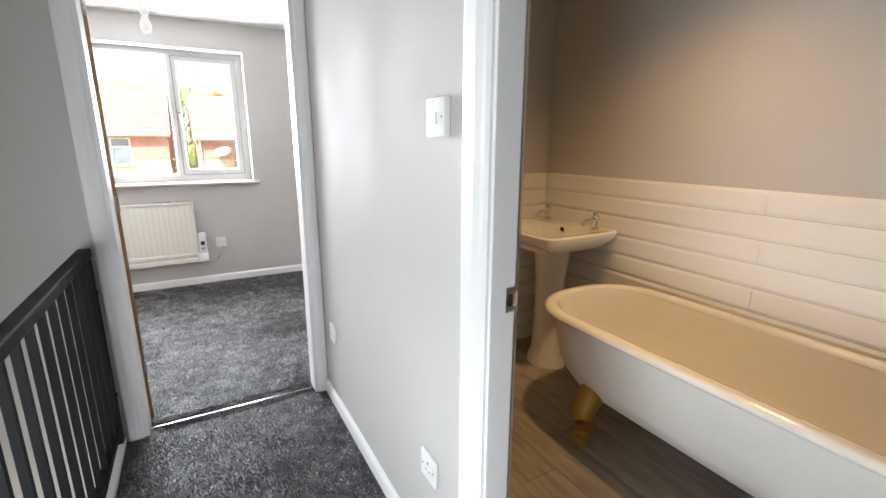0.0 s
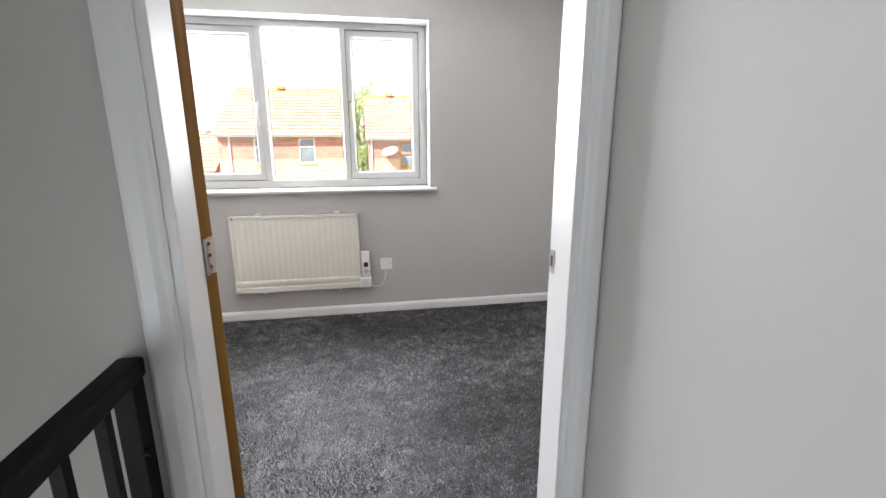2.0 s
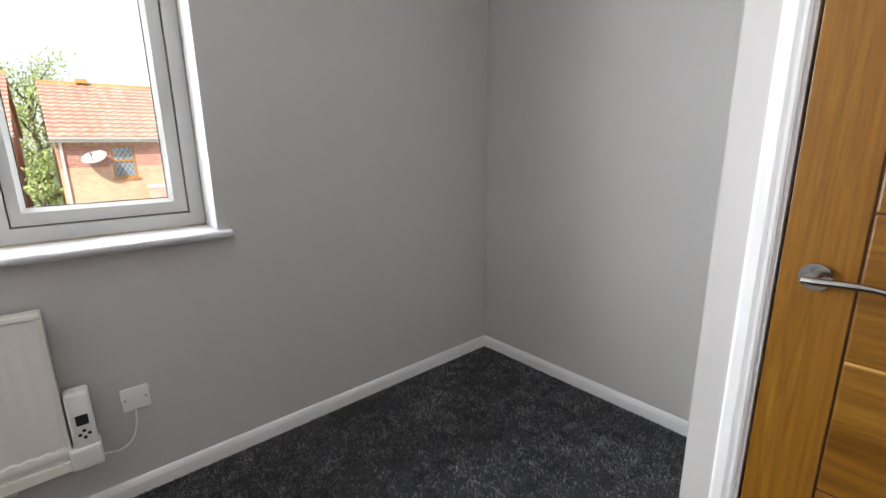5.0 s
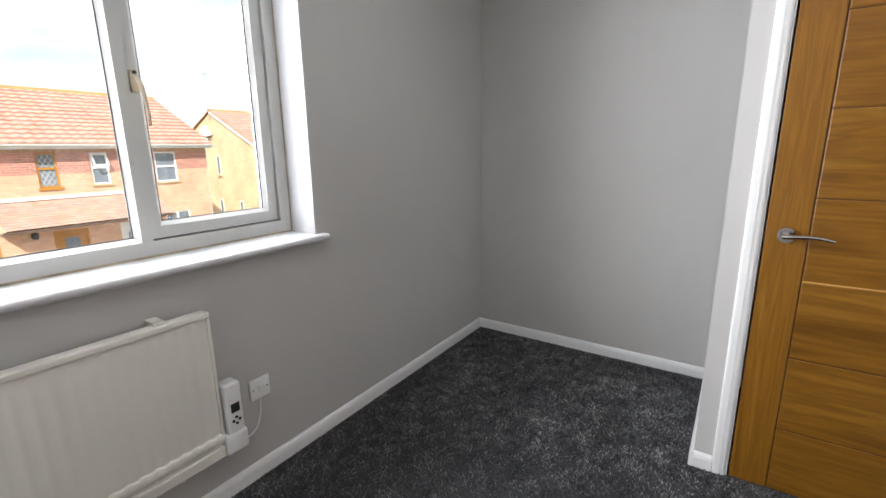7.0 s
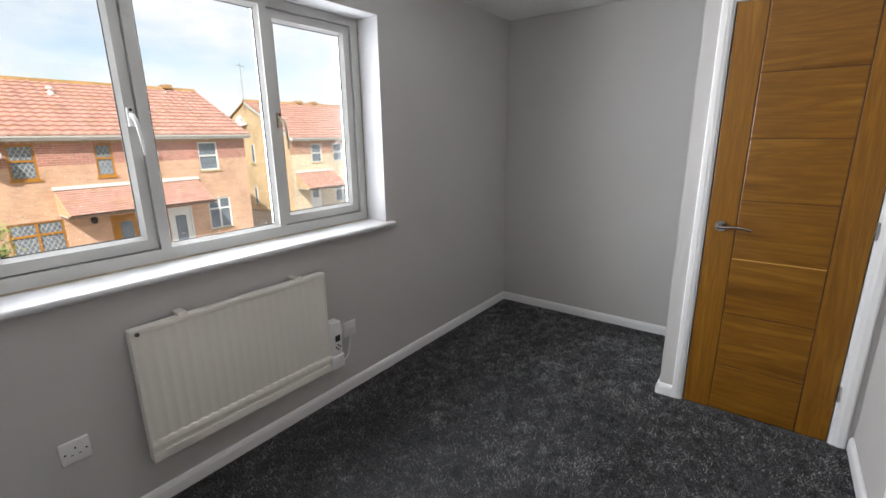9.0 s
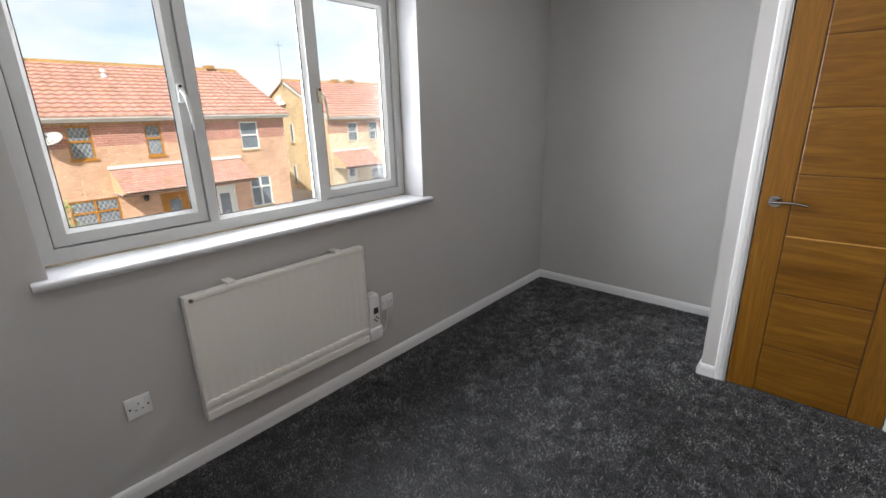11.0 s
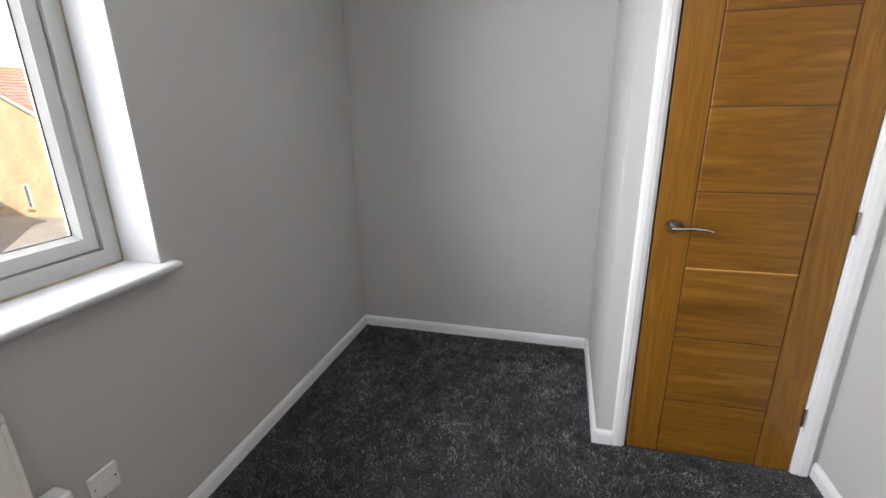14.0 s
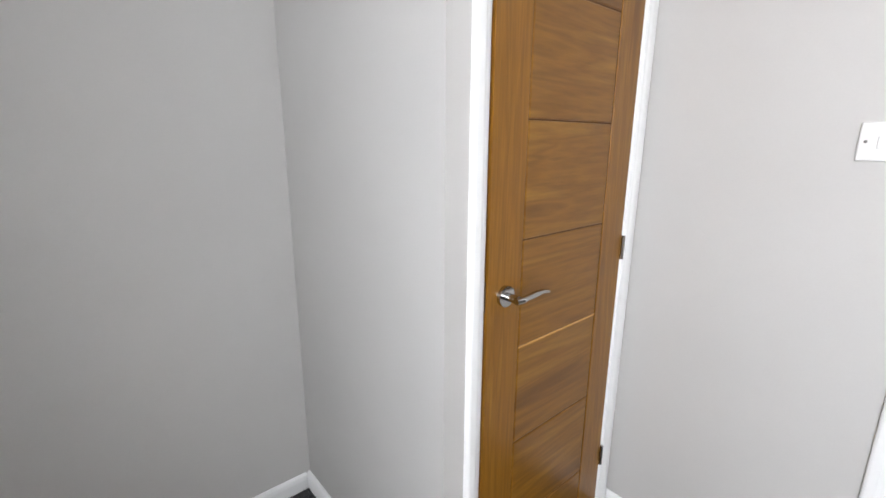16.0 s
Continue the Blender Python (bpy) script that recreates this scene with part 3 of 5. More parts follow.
    for x, m, lab in ((1.022, M_PLASTIC, "white plastic lever handle"), (1.658, M_TAN, "yellowed plastic lever handle")):
        h = part("handle", box(x - 0.011, x + 0.011, ys - 0.016, ys - 0.0002, 1.475, 1.545, 0.004), m, th, lab)
        part("lever", tube([(x, ys - 0.012, 1.520), (x, ys - 0.034, 1.512), (x + 0.003, ys - 0.046, 1.495), (x + 0.008, ys - 0.048, 1.45), (x + 0.013, ys - 0.045, 1.40), (x + 0.015, ys - 0.040, 1.370)], [0.0075, 0.008, 0.0075, 0.006, 0.0055, 0.0045]), m, h)
        part("lock_button", rod((x, ys - 0.014, 1.536), (x, ys - 0.021, 1.536), 0.006), M_DARK, h)
    # dirty sealant bead where the frame meets the sill and the reveals
    part("sealant", prism([(y0 + 0.0005, zb), (y0 + 0.0005, zb + 0.007), (y0 - 0.006, zb)], "x", WX0 + 0.004, WX1 - 0.004), M_SEALANT, th, "yellowed dirty sealant bead")
    for xa, xb in ((WX0 + 0.004, WX0 + 0.008), (WX1 - 0.008, WX1 - 0.004)):
        part("sealant", box(xa, xb, y0 - 0.004, y0 - 0.0003, zb + 0.0075, WZ1 - 0.005), M_SEALANT, th, "yellowed dirty sealant bead")
    # sill board with a rounded nose
    nose = [(5.304, WZ0), (5.304, zb)]
    nose += [(5.118 - 0.014 * math.sin(a), zb - 0.014 + 0.014 * math.cos(a)) for a in [k * math.pi / 8 for k in range(9)]]
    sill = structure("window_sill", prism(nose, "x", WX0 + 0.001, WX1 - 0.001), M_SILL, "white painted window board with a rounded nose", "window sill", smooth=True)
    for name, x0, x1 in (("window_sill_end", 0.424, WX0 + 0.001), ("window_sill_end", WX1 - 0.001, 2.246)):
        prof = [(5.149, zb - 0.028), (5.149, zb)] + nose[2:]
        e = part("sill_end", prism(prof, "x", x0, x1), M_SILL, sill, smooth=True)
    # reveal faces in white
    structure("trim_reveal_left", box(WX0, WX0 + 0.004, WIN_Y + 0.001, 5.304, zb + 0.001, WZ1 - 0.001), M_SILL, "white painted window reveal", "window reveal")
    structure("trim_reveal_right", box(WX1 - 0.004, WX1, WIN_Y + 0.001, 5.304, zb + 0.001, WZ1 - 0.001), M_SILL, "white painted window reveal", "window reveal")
    structure("trim_reveal_top", box(WX0 + 0.004, WX1 - 0.004, WIN_Y + 0.001, 5.304, WZ1 - 0.004, WZ1), M_SILL, "white painted window reveal", "window reveal")


# ---- bedroom things ----
def build_radiator():
    x0, x1, z0, z1 = 0.815, 1.676, 0.222, 0.768
    yb, yf = 5.122, 5.082
    th = thing("panel_radiator", ((x0 + x1) / 2, 5.10, z0), "warm white electric panel radiator under the window", "radiator")
    part("body", box(x0, x1, yf + 0.004, yb, z0, z1, 0.006), M_RAD, th)
    # pressed front with upright flutes
    bm = bmesh.new()
    n = 200
    cols = []
    zs = [0.318, 0.330, 0.735, 0.745]
    for i in range(n + 1):
        x = x0 + 0.012 + (x1 - x0 - 0.024) * i / n
        w = 0.5 - 0.5 * math.cos(2 * math.pi * (x - x0 - 0.012) / 0.0405)
        d = 0.0016 * (w ** 1.6)
        cols.append([bm.verts.new((x, yf + 0.003 - (d if k in (1, 2) else 0.0), z)) for k, z in enumerate(zs)])
    for a, b in zip(cols, cols[1:]):
        for k in range(len(zs) - 1):
            bm.faces.new((a[k], b[k], b[k + 1], a[k + 1]))
    part("front_panel", bm, M_RAD, th, smooth=True)
    part("top_rail", box(x0, x1, yf - 0.005, yf + 0.01, 0.746, z1, 0.005), M_RAD, th)
    # rounded channel at the foot, its upper edge scalloped by the flutes
    bm = bmesh.new()
    rows = []
    for i in range(n + 1):
        x = x0 + 0.006 + (x1 - x0 - 0.012) * i / n
        w = 0.5 - 0.5 * math.cos(2 * math.pi * (x - x0 - 0.012) / 0.0405)
        top = 0.304 + 0.005 * w
        rows.append([bm.verts.new(p) for p in ((x, yf + 0.006, top + 0.004), (x, yf - 0.004, top), (x, yf - 0.007, top - 0.008), (x, yf - 0.007, 0.284), (x, yf - 0.003, 0.274), (x, yf + 0.006, 0.270))])
    for a, b in zip(rows, rows[1:]):
        for k in range(5):
            bm.faces.new((a[k], b[k], b[k + 1], a[k + 1]))
    part("bottom_channel", bm, M_RAD, th, smooth=True)
    part("bottom_rail", box(x0, x1, yf - 0.006, yf + 0.01, z0, 0.260, 0.004), M_RAD, th)
    for x in (x0, x1 - 0.012):
        part("side_rail", box(x, x + 0.012, yf - 0.003, yf + 0.01, 0.262, 0.744, 0.003), M_RAD, th)
    for x in (0.985, 1.51):
        b = part("wall_bracket", box(x, x + 0.035, 5.095, WIN_Y, z1 + 0.001, z1 + 0.012, 0.002), M_RAD, th)
        part("bracket_lip", box(x, x + 0.035, 5.088, 5.094, z1 - 0.012, z1 + 0.012, 0.002), M_RAD, b)
        part("wall_bracket", box(x + 0.01, x + 0.022, 5.095, WIN_Y, z0 - 0.02, z0 - 0.001, 0.002), M_RAD, th)
    part("vent_plug", rod((x0 + 0.022, yf - 0.004, 0.752), (x0 + 0.022, yf - 0.010, 0.752), 0.008), M_STEEL, th, "steel vent plug")
    c = part("control_box", box(1.682, 1.746, 5.066, 5.128, 0.295, 0.488, 0.010, seg=3), M_PLASTIC, th, "white thermostat box", smooth=True)
    part("control_foot", box(1.668, 1.752, 5.060, 5.132, 0.222, 0.300, 0.010, seg=3), M_PLASTIC, c, smooth=True)
    part("display", box(1.700, 1.732, 5.0640, 5.0668, 0.377, 0.412, 0.001), M_DARK, c, "black display window")
    for dx, dz in ((0, 0.012), (0, -0.012), (0.012, 0), (-0.012, 0)):
        part("button", rod((1.716 + dx, 5.067, 0.345 + dz), (1.716 + dx, 5.0635, 0.345 + dz), 0.0052), M_DARK, c, "small dark button")
    cable = thing("radiator_cable", (1.79, 5.14, 0.2), "thin white flex looping from radiator to fused spur", "cable")
    pts = [(1.745, 5.10, 0.235), (1.765, 5.125, 0.215), (1.80, 5.135, 0.205), (1.835, 5.138, 0.225), (1.855, 5.14, 0.275), (1.860, 5.14, 0.33)]
    part("flex", tube(smooth_path(pts, 5), 0.0032, 8), M_PLASTIC, cable, smooth=True)


def smooth_path(pts, n):
    """Catmull-Rom points through pts."""
    v = [Vector(p) for p in pts]
    v = [2 * v[0] - v[1], *v, 2 * v[-1] - v[-2]]
    out = []
    for k in range(1, len(v) - 2):
        for i in range(n):
            t = i / n
            out.append(0.5 * (2 * v[k] + (v[k + 1] - v[k - 1]) * t + (2 * v[k - 1] - 5 * v[k] + 4 * v[k + 1] - v[k + 2]) * t * t + (3 * v[k] - v[k - 1] - 3 * v[k + 1] + v[k + 2]) * t ** 3))
    return out + [v[-2]]


def plate(name, centre, normal, label, category, kind, depth=0.010, group=""):
    """A wall plate 86 mm square, facing along normal; built facing -y and turned."""
    th = thing(name, (0, 0, 0), label, category, group)
    part("plate", box(-0.043, 0.043, -depth, 0.0, -0.043, 0.043, 0.004, seg=3), M_PLASTIC, th, smooth=True)
    if kind == "socket":
        for x, z, w, h in ((0.0, 0.014, 0.004, 0.009), (-0.011, -0.010, 0.008, 0.003), (0.011, -0.010, 0.008, 0.003)):
            part("pin_slot", box(x - w / 2, x + w / 2, -depth - 0.0006, -depth + 0.002, z - h / 2, z + h / 2), M_DARK, th)
        part("rocker", box(0.020, 0.033, -depth - 0.004, -depth, 0.012, 0.032, 0.0015), M_PLASTIC, th)
    elif kind == "spur":
        part("rocker", box(-0.008, 0.008, -depth - 0.004, -depth, -0.012, 0.014, 0.0015), M_PLASTIC, th)
        part("fuse_carrier", box(-0.030, -0.016, -depth - 0.002, -depth, -0.012, 0.012, 0.001), M_PLASTIC, th)
    elif kind == "switch":
        r = part("rocker", box(-0.010, 0.010, -depth - 0.005, -depth, -0.014, 0.014, 0.0015), M_PLASTIC, th)
        r.rotation_euler = (0.10, 0, 0)
    for x in (-0.030, 0.030):
        part("screw", rod((x, -depth + 0.001, 0), (x, -depth - 0.0008, 0), 0.0034, 10), M_STEEL, th)
    th.matrix_basis = pose(*centre, 0, 0, {"-y": 0, "+y": 180, "-x": -90}[normal])
    return th


def lever_handle(parent, x, y, z, out, reach):
    """A lever on a round rose; out: which way it stands out along y, reach: which way the lever points along x."""
    h = part("handle", rod((x, y, z), (x, y + out * 0.010, z), 0.026, 28), M_STEEL, parent, "satin steel lever handle", smooth=True)
    part("neck", rod((x, y + out * 0.009, z), (x, y + out * 0.045, z), 0.010, 16), M_STEEL, h, smooth=True)
    pts = [(x - reach * 0.012, y + out * 0.047, z), (x + reach * 0.01, y + out * 0.050, z + 0.001), (x + reach * 0.05, y + out * 0.050, z + 0.004), (x + reach * 0.09, y + out * 0.044, z + 0.002), (x + reach * 0.122, y + out * 0.036, z - 0.006)]
    part("lever", tube(smooth_path(pts, 4), [0.0105] * 5 + [0.0095] * 6 + [0.008] * 6, 12, flat=0.75), M_STEEL, h, smooth=True)


def oak_door(name, w, label, sides=(-1,), knuckle=-1):
    """Hinges on x = 0, leaf to x = w, faces on y = 0 and y = 0.036, thickness towards +y."""
    th = thing(name, (0, 0, 0), label, "door")
    t, s = 0.036, 0.117
    part("core", box(0.001, w - 0.001, 0.0035, t - 0.0035, 0.009, 1.979), M_GROOVE, th)
    for x0, x1 in ((0.0, s), (w - s, w)):
        part("stile", box(x0, x1, 0.0, t, 0.008, 1.980, 0.0014), M_OAK_V, th)
    zs = [0.008, 0.262, 0.545, 0.829, 1.113, 1.396, 1.680, 1.980]
    for z0, z1 in zip(zs, zs[1:]):
        part("panel", box(s + 0.0036, w - s - 0.0036, 0.0008, t - 0.0008, z0 + (0.0012 if z0 > 0.01 else 0), z1 - (0.0012 if z1 < 1.97 else 0), 0.0045), M_OAK_H, th)
    # highlight caught by this groove, put in as a thin pale strip
    for y in (0.0002, t - 0.0017):
        part("groove_highlight", box(s + 0.005, w - s - 0.005, y, y + 0.0015, 0.8265, 0.8315), M_GROOVE_LIT, th, "pale strip painted as the groove's highlight")
    for out in sides:
        lever_handle(th, w - 0.058, t if out > 0 else 0.0, 0.986, out, -1)
    ky = {1: t + 0.004, 0: t - 0.005, -1: -0.004}[knuckle]
    part("latch_plate", box(w - 0.0005, w + 0.0015, 0.006, 0.030, 0.955, 1.030), M_STEEL, th, "steel latch plate")
    for z in (0.225, 0.985, 1.745):
        hg = part("hinge", rod((-0.004, ky, z), (-0.004, ky, z + 0.076), 0.0058, 12), M_STEEL, th, "steel butt hinge", smooth=True)
        part("hinge_leaf", box(-0.0022, -0.0003, 0.0, 0.030, z, z + 0.076), M_STEEL, hg)
        for k in range(3):
            part("hinge_screw", rod((-0.0022, 0.016, z + 0.014 + 0.024 * k), (-0.0030, 0.016, z + 0.014 + 0.024 * k), 0.0036, 10), M_DARK, hg)
    return th


def build_doors():
    doorway("door_1", "y", DOOR_L, DOOR_R, DOOR_TOP, HALL_Y0, HALL_Y1, [(HALL_Y0, -1, 0.060, 0.050), (HALL_Y1, 1, 0.060, 0.045)], 0.060, 0.013, "white painted door frame of the bedroom", 0.018, 0.015, 2.850)
    doorway("door_2", "x", 2.957, 3.570, 1.986, CUP_X, CUP_X + 0.09, [(CUP_X, -1, 0.056, 0.046)], 0.056, 0.015, "white painted frame of the cupboard door")
    doorway("door_3", "x", BATH_Y0, BATH_Y1, DOOR_TOP, LAND_X, LAND_X + 0.10, [(LAND_X, -1, 0.095, 0.095), (LAND_X + 0.10, 1, 0.07, 0.07)], 0.095, 0.018, "white painted door frame of the bathroom", far=0.050, lining_to=2.268)
    d = oak_door("cupboard_door", 0.6015, "closed oak-veneer cupboard door with grooved boards", (1,), 1)
    d.matrix_basis = pose(CUP_X + 0.030, 2.9615, 0, 0, 0, 90)
    e = oak_door("bedroom_door", 0.726, "open oak-veneer bedroom door swung back into the room", (-1, 1), 0)
    e.matrix_basis = pose(DOOR_L + 0.009, HALL_Y1 + 0.019, 0, 0, 0, 157)
    return d, e


def strike(name, x, y, z, side, label):
    """A latch keep let into a lining face; side: the way the face looks along x or y."""
    th = thing(name, (0, 0, 0), label, "strike plate")
    part("plate", pierced("y", (-0.011, 0.011), (-0.027, 0.027), -0.0015, 0.0, [(-0.006, 0.007, -0.013, 0.013)]), M_PLATE, th)
    part("lip", prism([(0.011, -0.0015), (0.024, 0.004), (0.024, 0.006), (0.011, 0.0)], "z", -0.014, 0.014), M_PLATE, th)
    part("recess", box(-0.006, 0.007, -0.0004, 0.0004, -0.013, 0.013), M_DARK, th)
    for z2 in (-0.020, 0.020):
        part("screw", rod((0, -0.001, z2), (0, -0.0024, z2), 0.0038, 10), M_PLATE, th)
    return th


def build_bedroom():
    build_radiator()
    plate("fused_spur", (1.866, WIN_Y, 0.375), "-y", "white fused spur switch plate beside the radiator", "spur switch", "spur")
    plate("wall_socket", (0.613, WIN_Y, 0.382), "-y", "white single switched wall socket", "socket", "socket")
    plate("light_switch", (2.302, HALL_Y1, 1.350), "+y", "white single light switch plate", "light switch", "switch")
    s = strike("strike_plate", 0, 0, 0, 1, "steel latch keep on the bedroom door lining")
    s.matrix_basis = pose(DOOR_R - 0.0005, 2.833, 0.985, 0, 0, -90) @ Matrix.Diagonal((-1, 1, 1, 1))
    s = strike("strike_plate", 0, 0, 0, 1, "steel latch keep on the bathroom door lining")
    s.matrix_basis = pose(LAND_X + 0.046, BATH_Y1 - 0.0005, 0.951)
    p = thing("pendant_lamp", (1.56, 3.89, CEIL_Z), "bare bulb on a short ceiling pendant", "ceiling lamp")
    part("ceiling_rose", lathe([(0.012, -0.028), (0.040, -0.020), (0.046, -0.004), (0.046, 0.0)], (1.56, 3.89, CEIL_Z), 24), M_PLASTIC, p, smooth=True)
    part("flex", rod((1.56, 3.89, CEIL_Z - 0.026), (1.56, 3.89, 2.085), 0.0035, 8), M_PLASTIC, p)
    part("lamp_holder", lathe([(0.008, 0.09), (0.017, 0.085), (0.020, 0.04), (0.021, 0.0), (0.019, -0.004)], (1.56, 3.89, 2.00), 20), M_PLASTIC, p, smooth=True)
    part("bulb", lathe([(0.014, 0.0), (0.017, -0.02), (0.028, -0.045), (0.0305, -0.065), (0.026, -0.085), (0.014, -0.098), (0.003, -0.101)], (1.56, 3.89, 1.998), 24), M_PLASTIC, p, "frosted unlit bulb", smooth=True)


# ---- landing ----
def build_landing():
    th = thing("balustrade", (1.30, 1.2, 0.02), "black painted metal balustrade round the stairwell", "balustrade")
    x = 1.298
    part("handrail", box(x - 0.022, x + 0.022, BACK_Y + 0.05, 2.745, 0.835, 0.872, 0.005), M_BLACK, th)
    part("bottom_rail", box(x - 0.016, x + 0.016, BACK_Y + 0.05, 2.745, 0.075, 0.105, 0.003), M_BLACK, th)
    part("end_post", box(x - 0.019, x + 0.019, 2.700, 2.738, 0.022, 0.834, 0.003), M_BLACK, th)
    part("end_post", box(x - 0.019, x + 0.019, BACK_Y + 0.06, BACK_Y + 0.10, 0.022, 0.834, 0.003), M_BLACK, th)
    y = 2.635
    while y > BACK_Y + 0.15:
        part("baluster", box(x - 0.009, x + 0.009, y - 0.009, y + 0.009, 0.104, 0.836), M_BLACK, th)
        y -= 0.106
    for z in (0.25, 0.70):
        part("fixing_bolt", rod((x + 0.012, 2.706, z), (x + 0.026, 2.706, z), 0.007, 10), M_BLACK, th)
    plate("light_switch", (LAND_X, 1.511, 1.329), "-x", "white single light switch on a surface box", "light switch", "switch", depth=0.018)
    plate("wall_socket", (LAND_X, 1.572, 0.363), "-x", "white single switched wall socket low on the landing wall", "socket", "socket", depth=0.012)
    plate("fused_spur", (LAND_X, 2.572, 0.387), "-x", "white switch plate low beside the bedroom door", "spur switch", "spur")
    # made-up stairwell window, out of the walker's sight, behind the added fill lamp
    w = thing("window_2_added", (STAIR_X - 0.1, 0.45, -0.40), "added unseen white plastic stairwell window for the fill lamp", "window", kind="structure")
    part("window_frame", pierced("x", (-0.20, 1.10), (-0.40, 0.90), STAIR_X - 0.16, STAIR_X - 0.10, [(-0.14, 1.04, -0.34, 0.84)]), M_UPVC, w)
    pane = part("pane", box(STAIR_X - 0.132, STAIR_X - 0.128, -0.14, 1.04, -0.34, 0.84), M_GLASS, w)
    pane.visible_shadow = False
    # lower hall window, also made up and unseen, for the second fill
    w = thing("window_3_added", (STAIR_X - 0.1, 2.25, -2.05), "added unseen white plastic lower hall window for the fill lamp", "window", kind="structure")
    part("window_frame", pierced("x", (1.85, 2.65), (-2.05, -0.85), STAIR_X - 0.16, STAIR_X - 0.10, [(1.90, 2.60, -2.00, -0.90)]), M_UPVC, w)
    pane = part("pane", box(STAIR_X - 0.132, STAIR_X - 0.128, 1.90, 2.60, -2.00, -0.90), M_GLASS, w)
    pane.visible_shadow = False


# ---- bathroom ----
def build_bathroom():
    wx = END_X
    # wall tiles: long bevelled tiles in even courses on two walls
    back = thing("tile_wainscot", (wx, 1.2, 0.0), "white bevelled tile wainscot on the bathroom wall", "wall tiles", kind="structure")
    part("grout_bed", box(wx - 0.006, wx - 0.0005, BACK_Y + 0.01, HALL_Y0 - 0.001, 0.0, 1.098), M_GROUT, back)
    side = thing("tile_wainscot", (2.9, HALL_Y0, 0.0), "white bevelled tile wainscot beside the basin", "wall tiles", kind="structure")
    part("grout_bed", box(LAND_X + 0.101, wx - 0.0065, HALL_Y0 - 0.006, HALL_Y0 - 0.0005, 0.0, 1.098), M_GROUT, side)

    def tile_mesh(w, h):
        bm = bmesh.new()
        e, d = 0.014, 0.010
        a = [bm.verts.new((0.0, u * w / 2, v * h / 2)) for u, v in ((-1, -1), (1, -1), (1, 1), (-1, 1))]
        b = [bm.verts.new((-0.003, u * w / 2, v * h / 2)) for u, v in ((-1, -1), (1, -1), (1, 1), (-1, 1))]
        c = [bm.verts.new((-d, u * (w / 2 - 0.001), v * (h / 2 - e))) for u, v in ((-1, -1), (1, -1), (1, 1), (-1, 1))]
        for r0, r1 in ((a, b), (b, c)):
            for k in range(4):
                bm.faces.new((r0[k], r0[(k + 1) % 4], r1[(k + 1) % 4], r1[k]))
        bm.faces.new(c)
        bmesh.ops.recalc_face_normals(bm, faces=bm.faces)
        me = bpy.data.meshes.new("tile")
        bm.to_mesh(me)
        bm.free()
        me.materials.append(M_TILE)
        return me
    H, L = 0.1005, 1.25
    meshes = {}

    def lay(parent, far, along, z, a, b):
        """One tile of a course between a and b, on the end wall (along y) or the side wall (along x)."""
        w = round(b - a, 4)
        if w not in meshes:
            meshes[w] = tile_mesh(w - 0.0008, H - 0.0025)
        t = new("tile", meshes[w])
        t.parent = parent
        mid = (a + b) / 2
        at = Vector((far, mid, z)) if along == "y" else Vector((mid, far, z))
        t.matrix_basis = Matrix.Translation(at - Vector(parent.location)) @ pose(0, 0, 0, 0, 0, 0 if along == "y" else 90)
    for row in range(11):
        z = 1.098 - H * (row + 0.5)
        for parent, far, along, start, stop in ((back, wx - 0.006, "y", HALL_Y0 - 0.017, BACK_Y), (side, HALL_Y0 - 0.006, "x", wx - 0.017, LAND_X + 0.102)):
            b, w = start, L if (row % 2 == 0) == (along == "y") else L / 2
            while b - stop > 0.02:
                a = max(stop, b - w)
                lay(parent, far, along, z, a, b)
                b, w = a, L
    # plank floor
    fl = bpy.data.objects["floor_bathroom"]
    x, k = LAND_X + 0.1, 0
    while x < END_X - 0.01:
        y = HALL_Y0 - 0.001
        cut = 0.3 + (k * 0.37) % 0.9
        while y > BACK_Y:
            e = max(BACK_Y, y - cut)
            part("plank", box(x + 0.0008, min(x + 0.1792, END_X), e + 0.0008, y - 0.0008, -0.011, 0.0, 0.0012, seg=1), M_VINYL, fl)
            y, cut = e, 1.2
        x += 0.18
        k += 1
    build_bath()
    build_basin()
    la = thing("bathroom_light", (3.00, 1.62, CEIL_Z), "round white ceiling downlight shining warm in the bathroom", "ceiling light")
    part("base_ring", lathe([(0.13, 0.0), (0.13, -0.02), (0.12, -0.025)], (3.00, 1.62, CEIL_Z - 0.001), 32), M_PLASTIC, la, smooth=True)


def bath_ring(u, half_w, half_l, bm, z, cx, cy, n=64):
    ring = []
    for k in range(n):
        a = 2 * math.pi * k / n
        c, s = math.cos(a), math.sin(a)
        p = 2.6
        x = half_w * math.copysign(abs(c) ** (2 / p), c)
        yy = half_l - half_w
        y = half_w * math.copysign(abs(s) ** (2 / 2.2), s) + math.copysign(yy, s) * min(1.0, abs(s) * 6)
        ring.append(bm.verts.new((cx + x, cy + y, z)))
    return ring


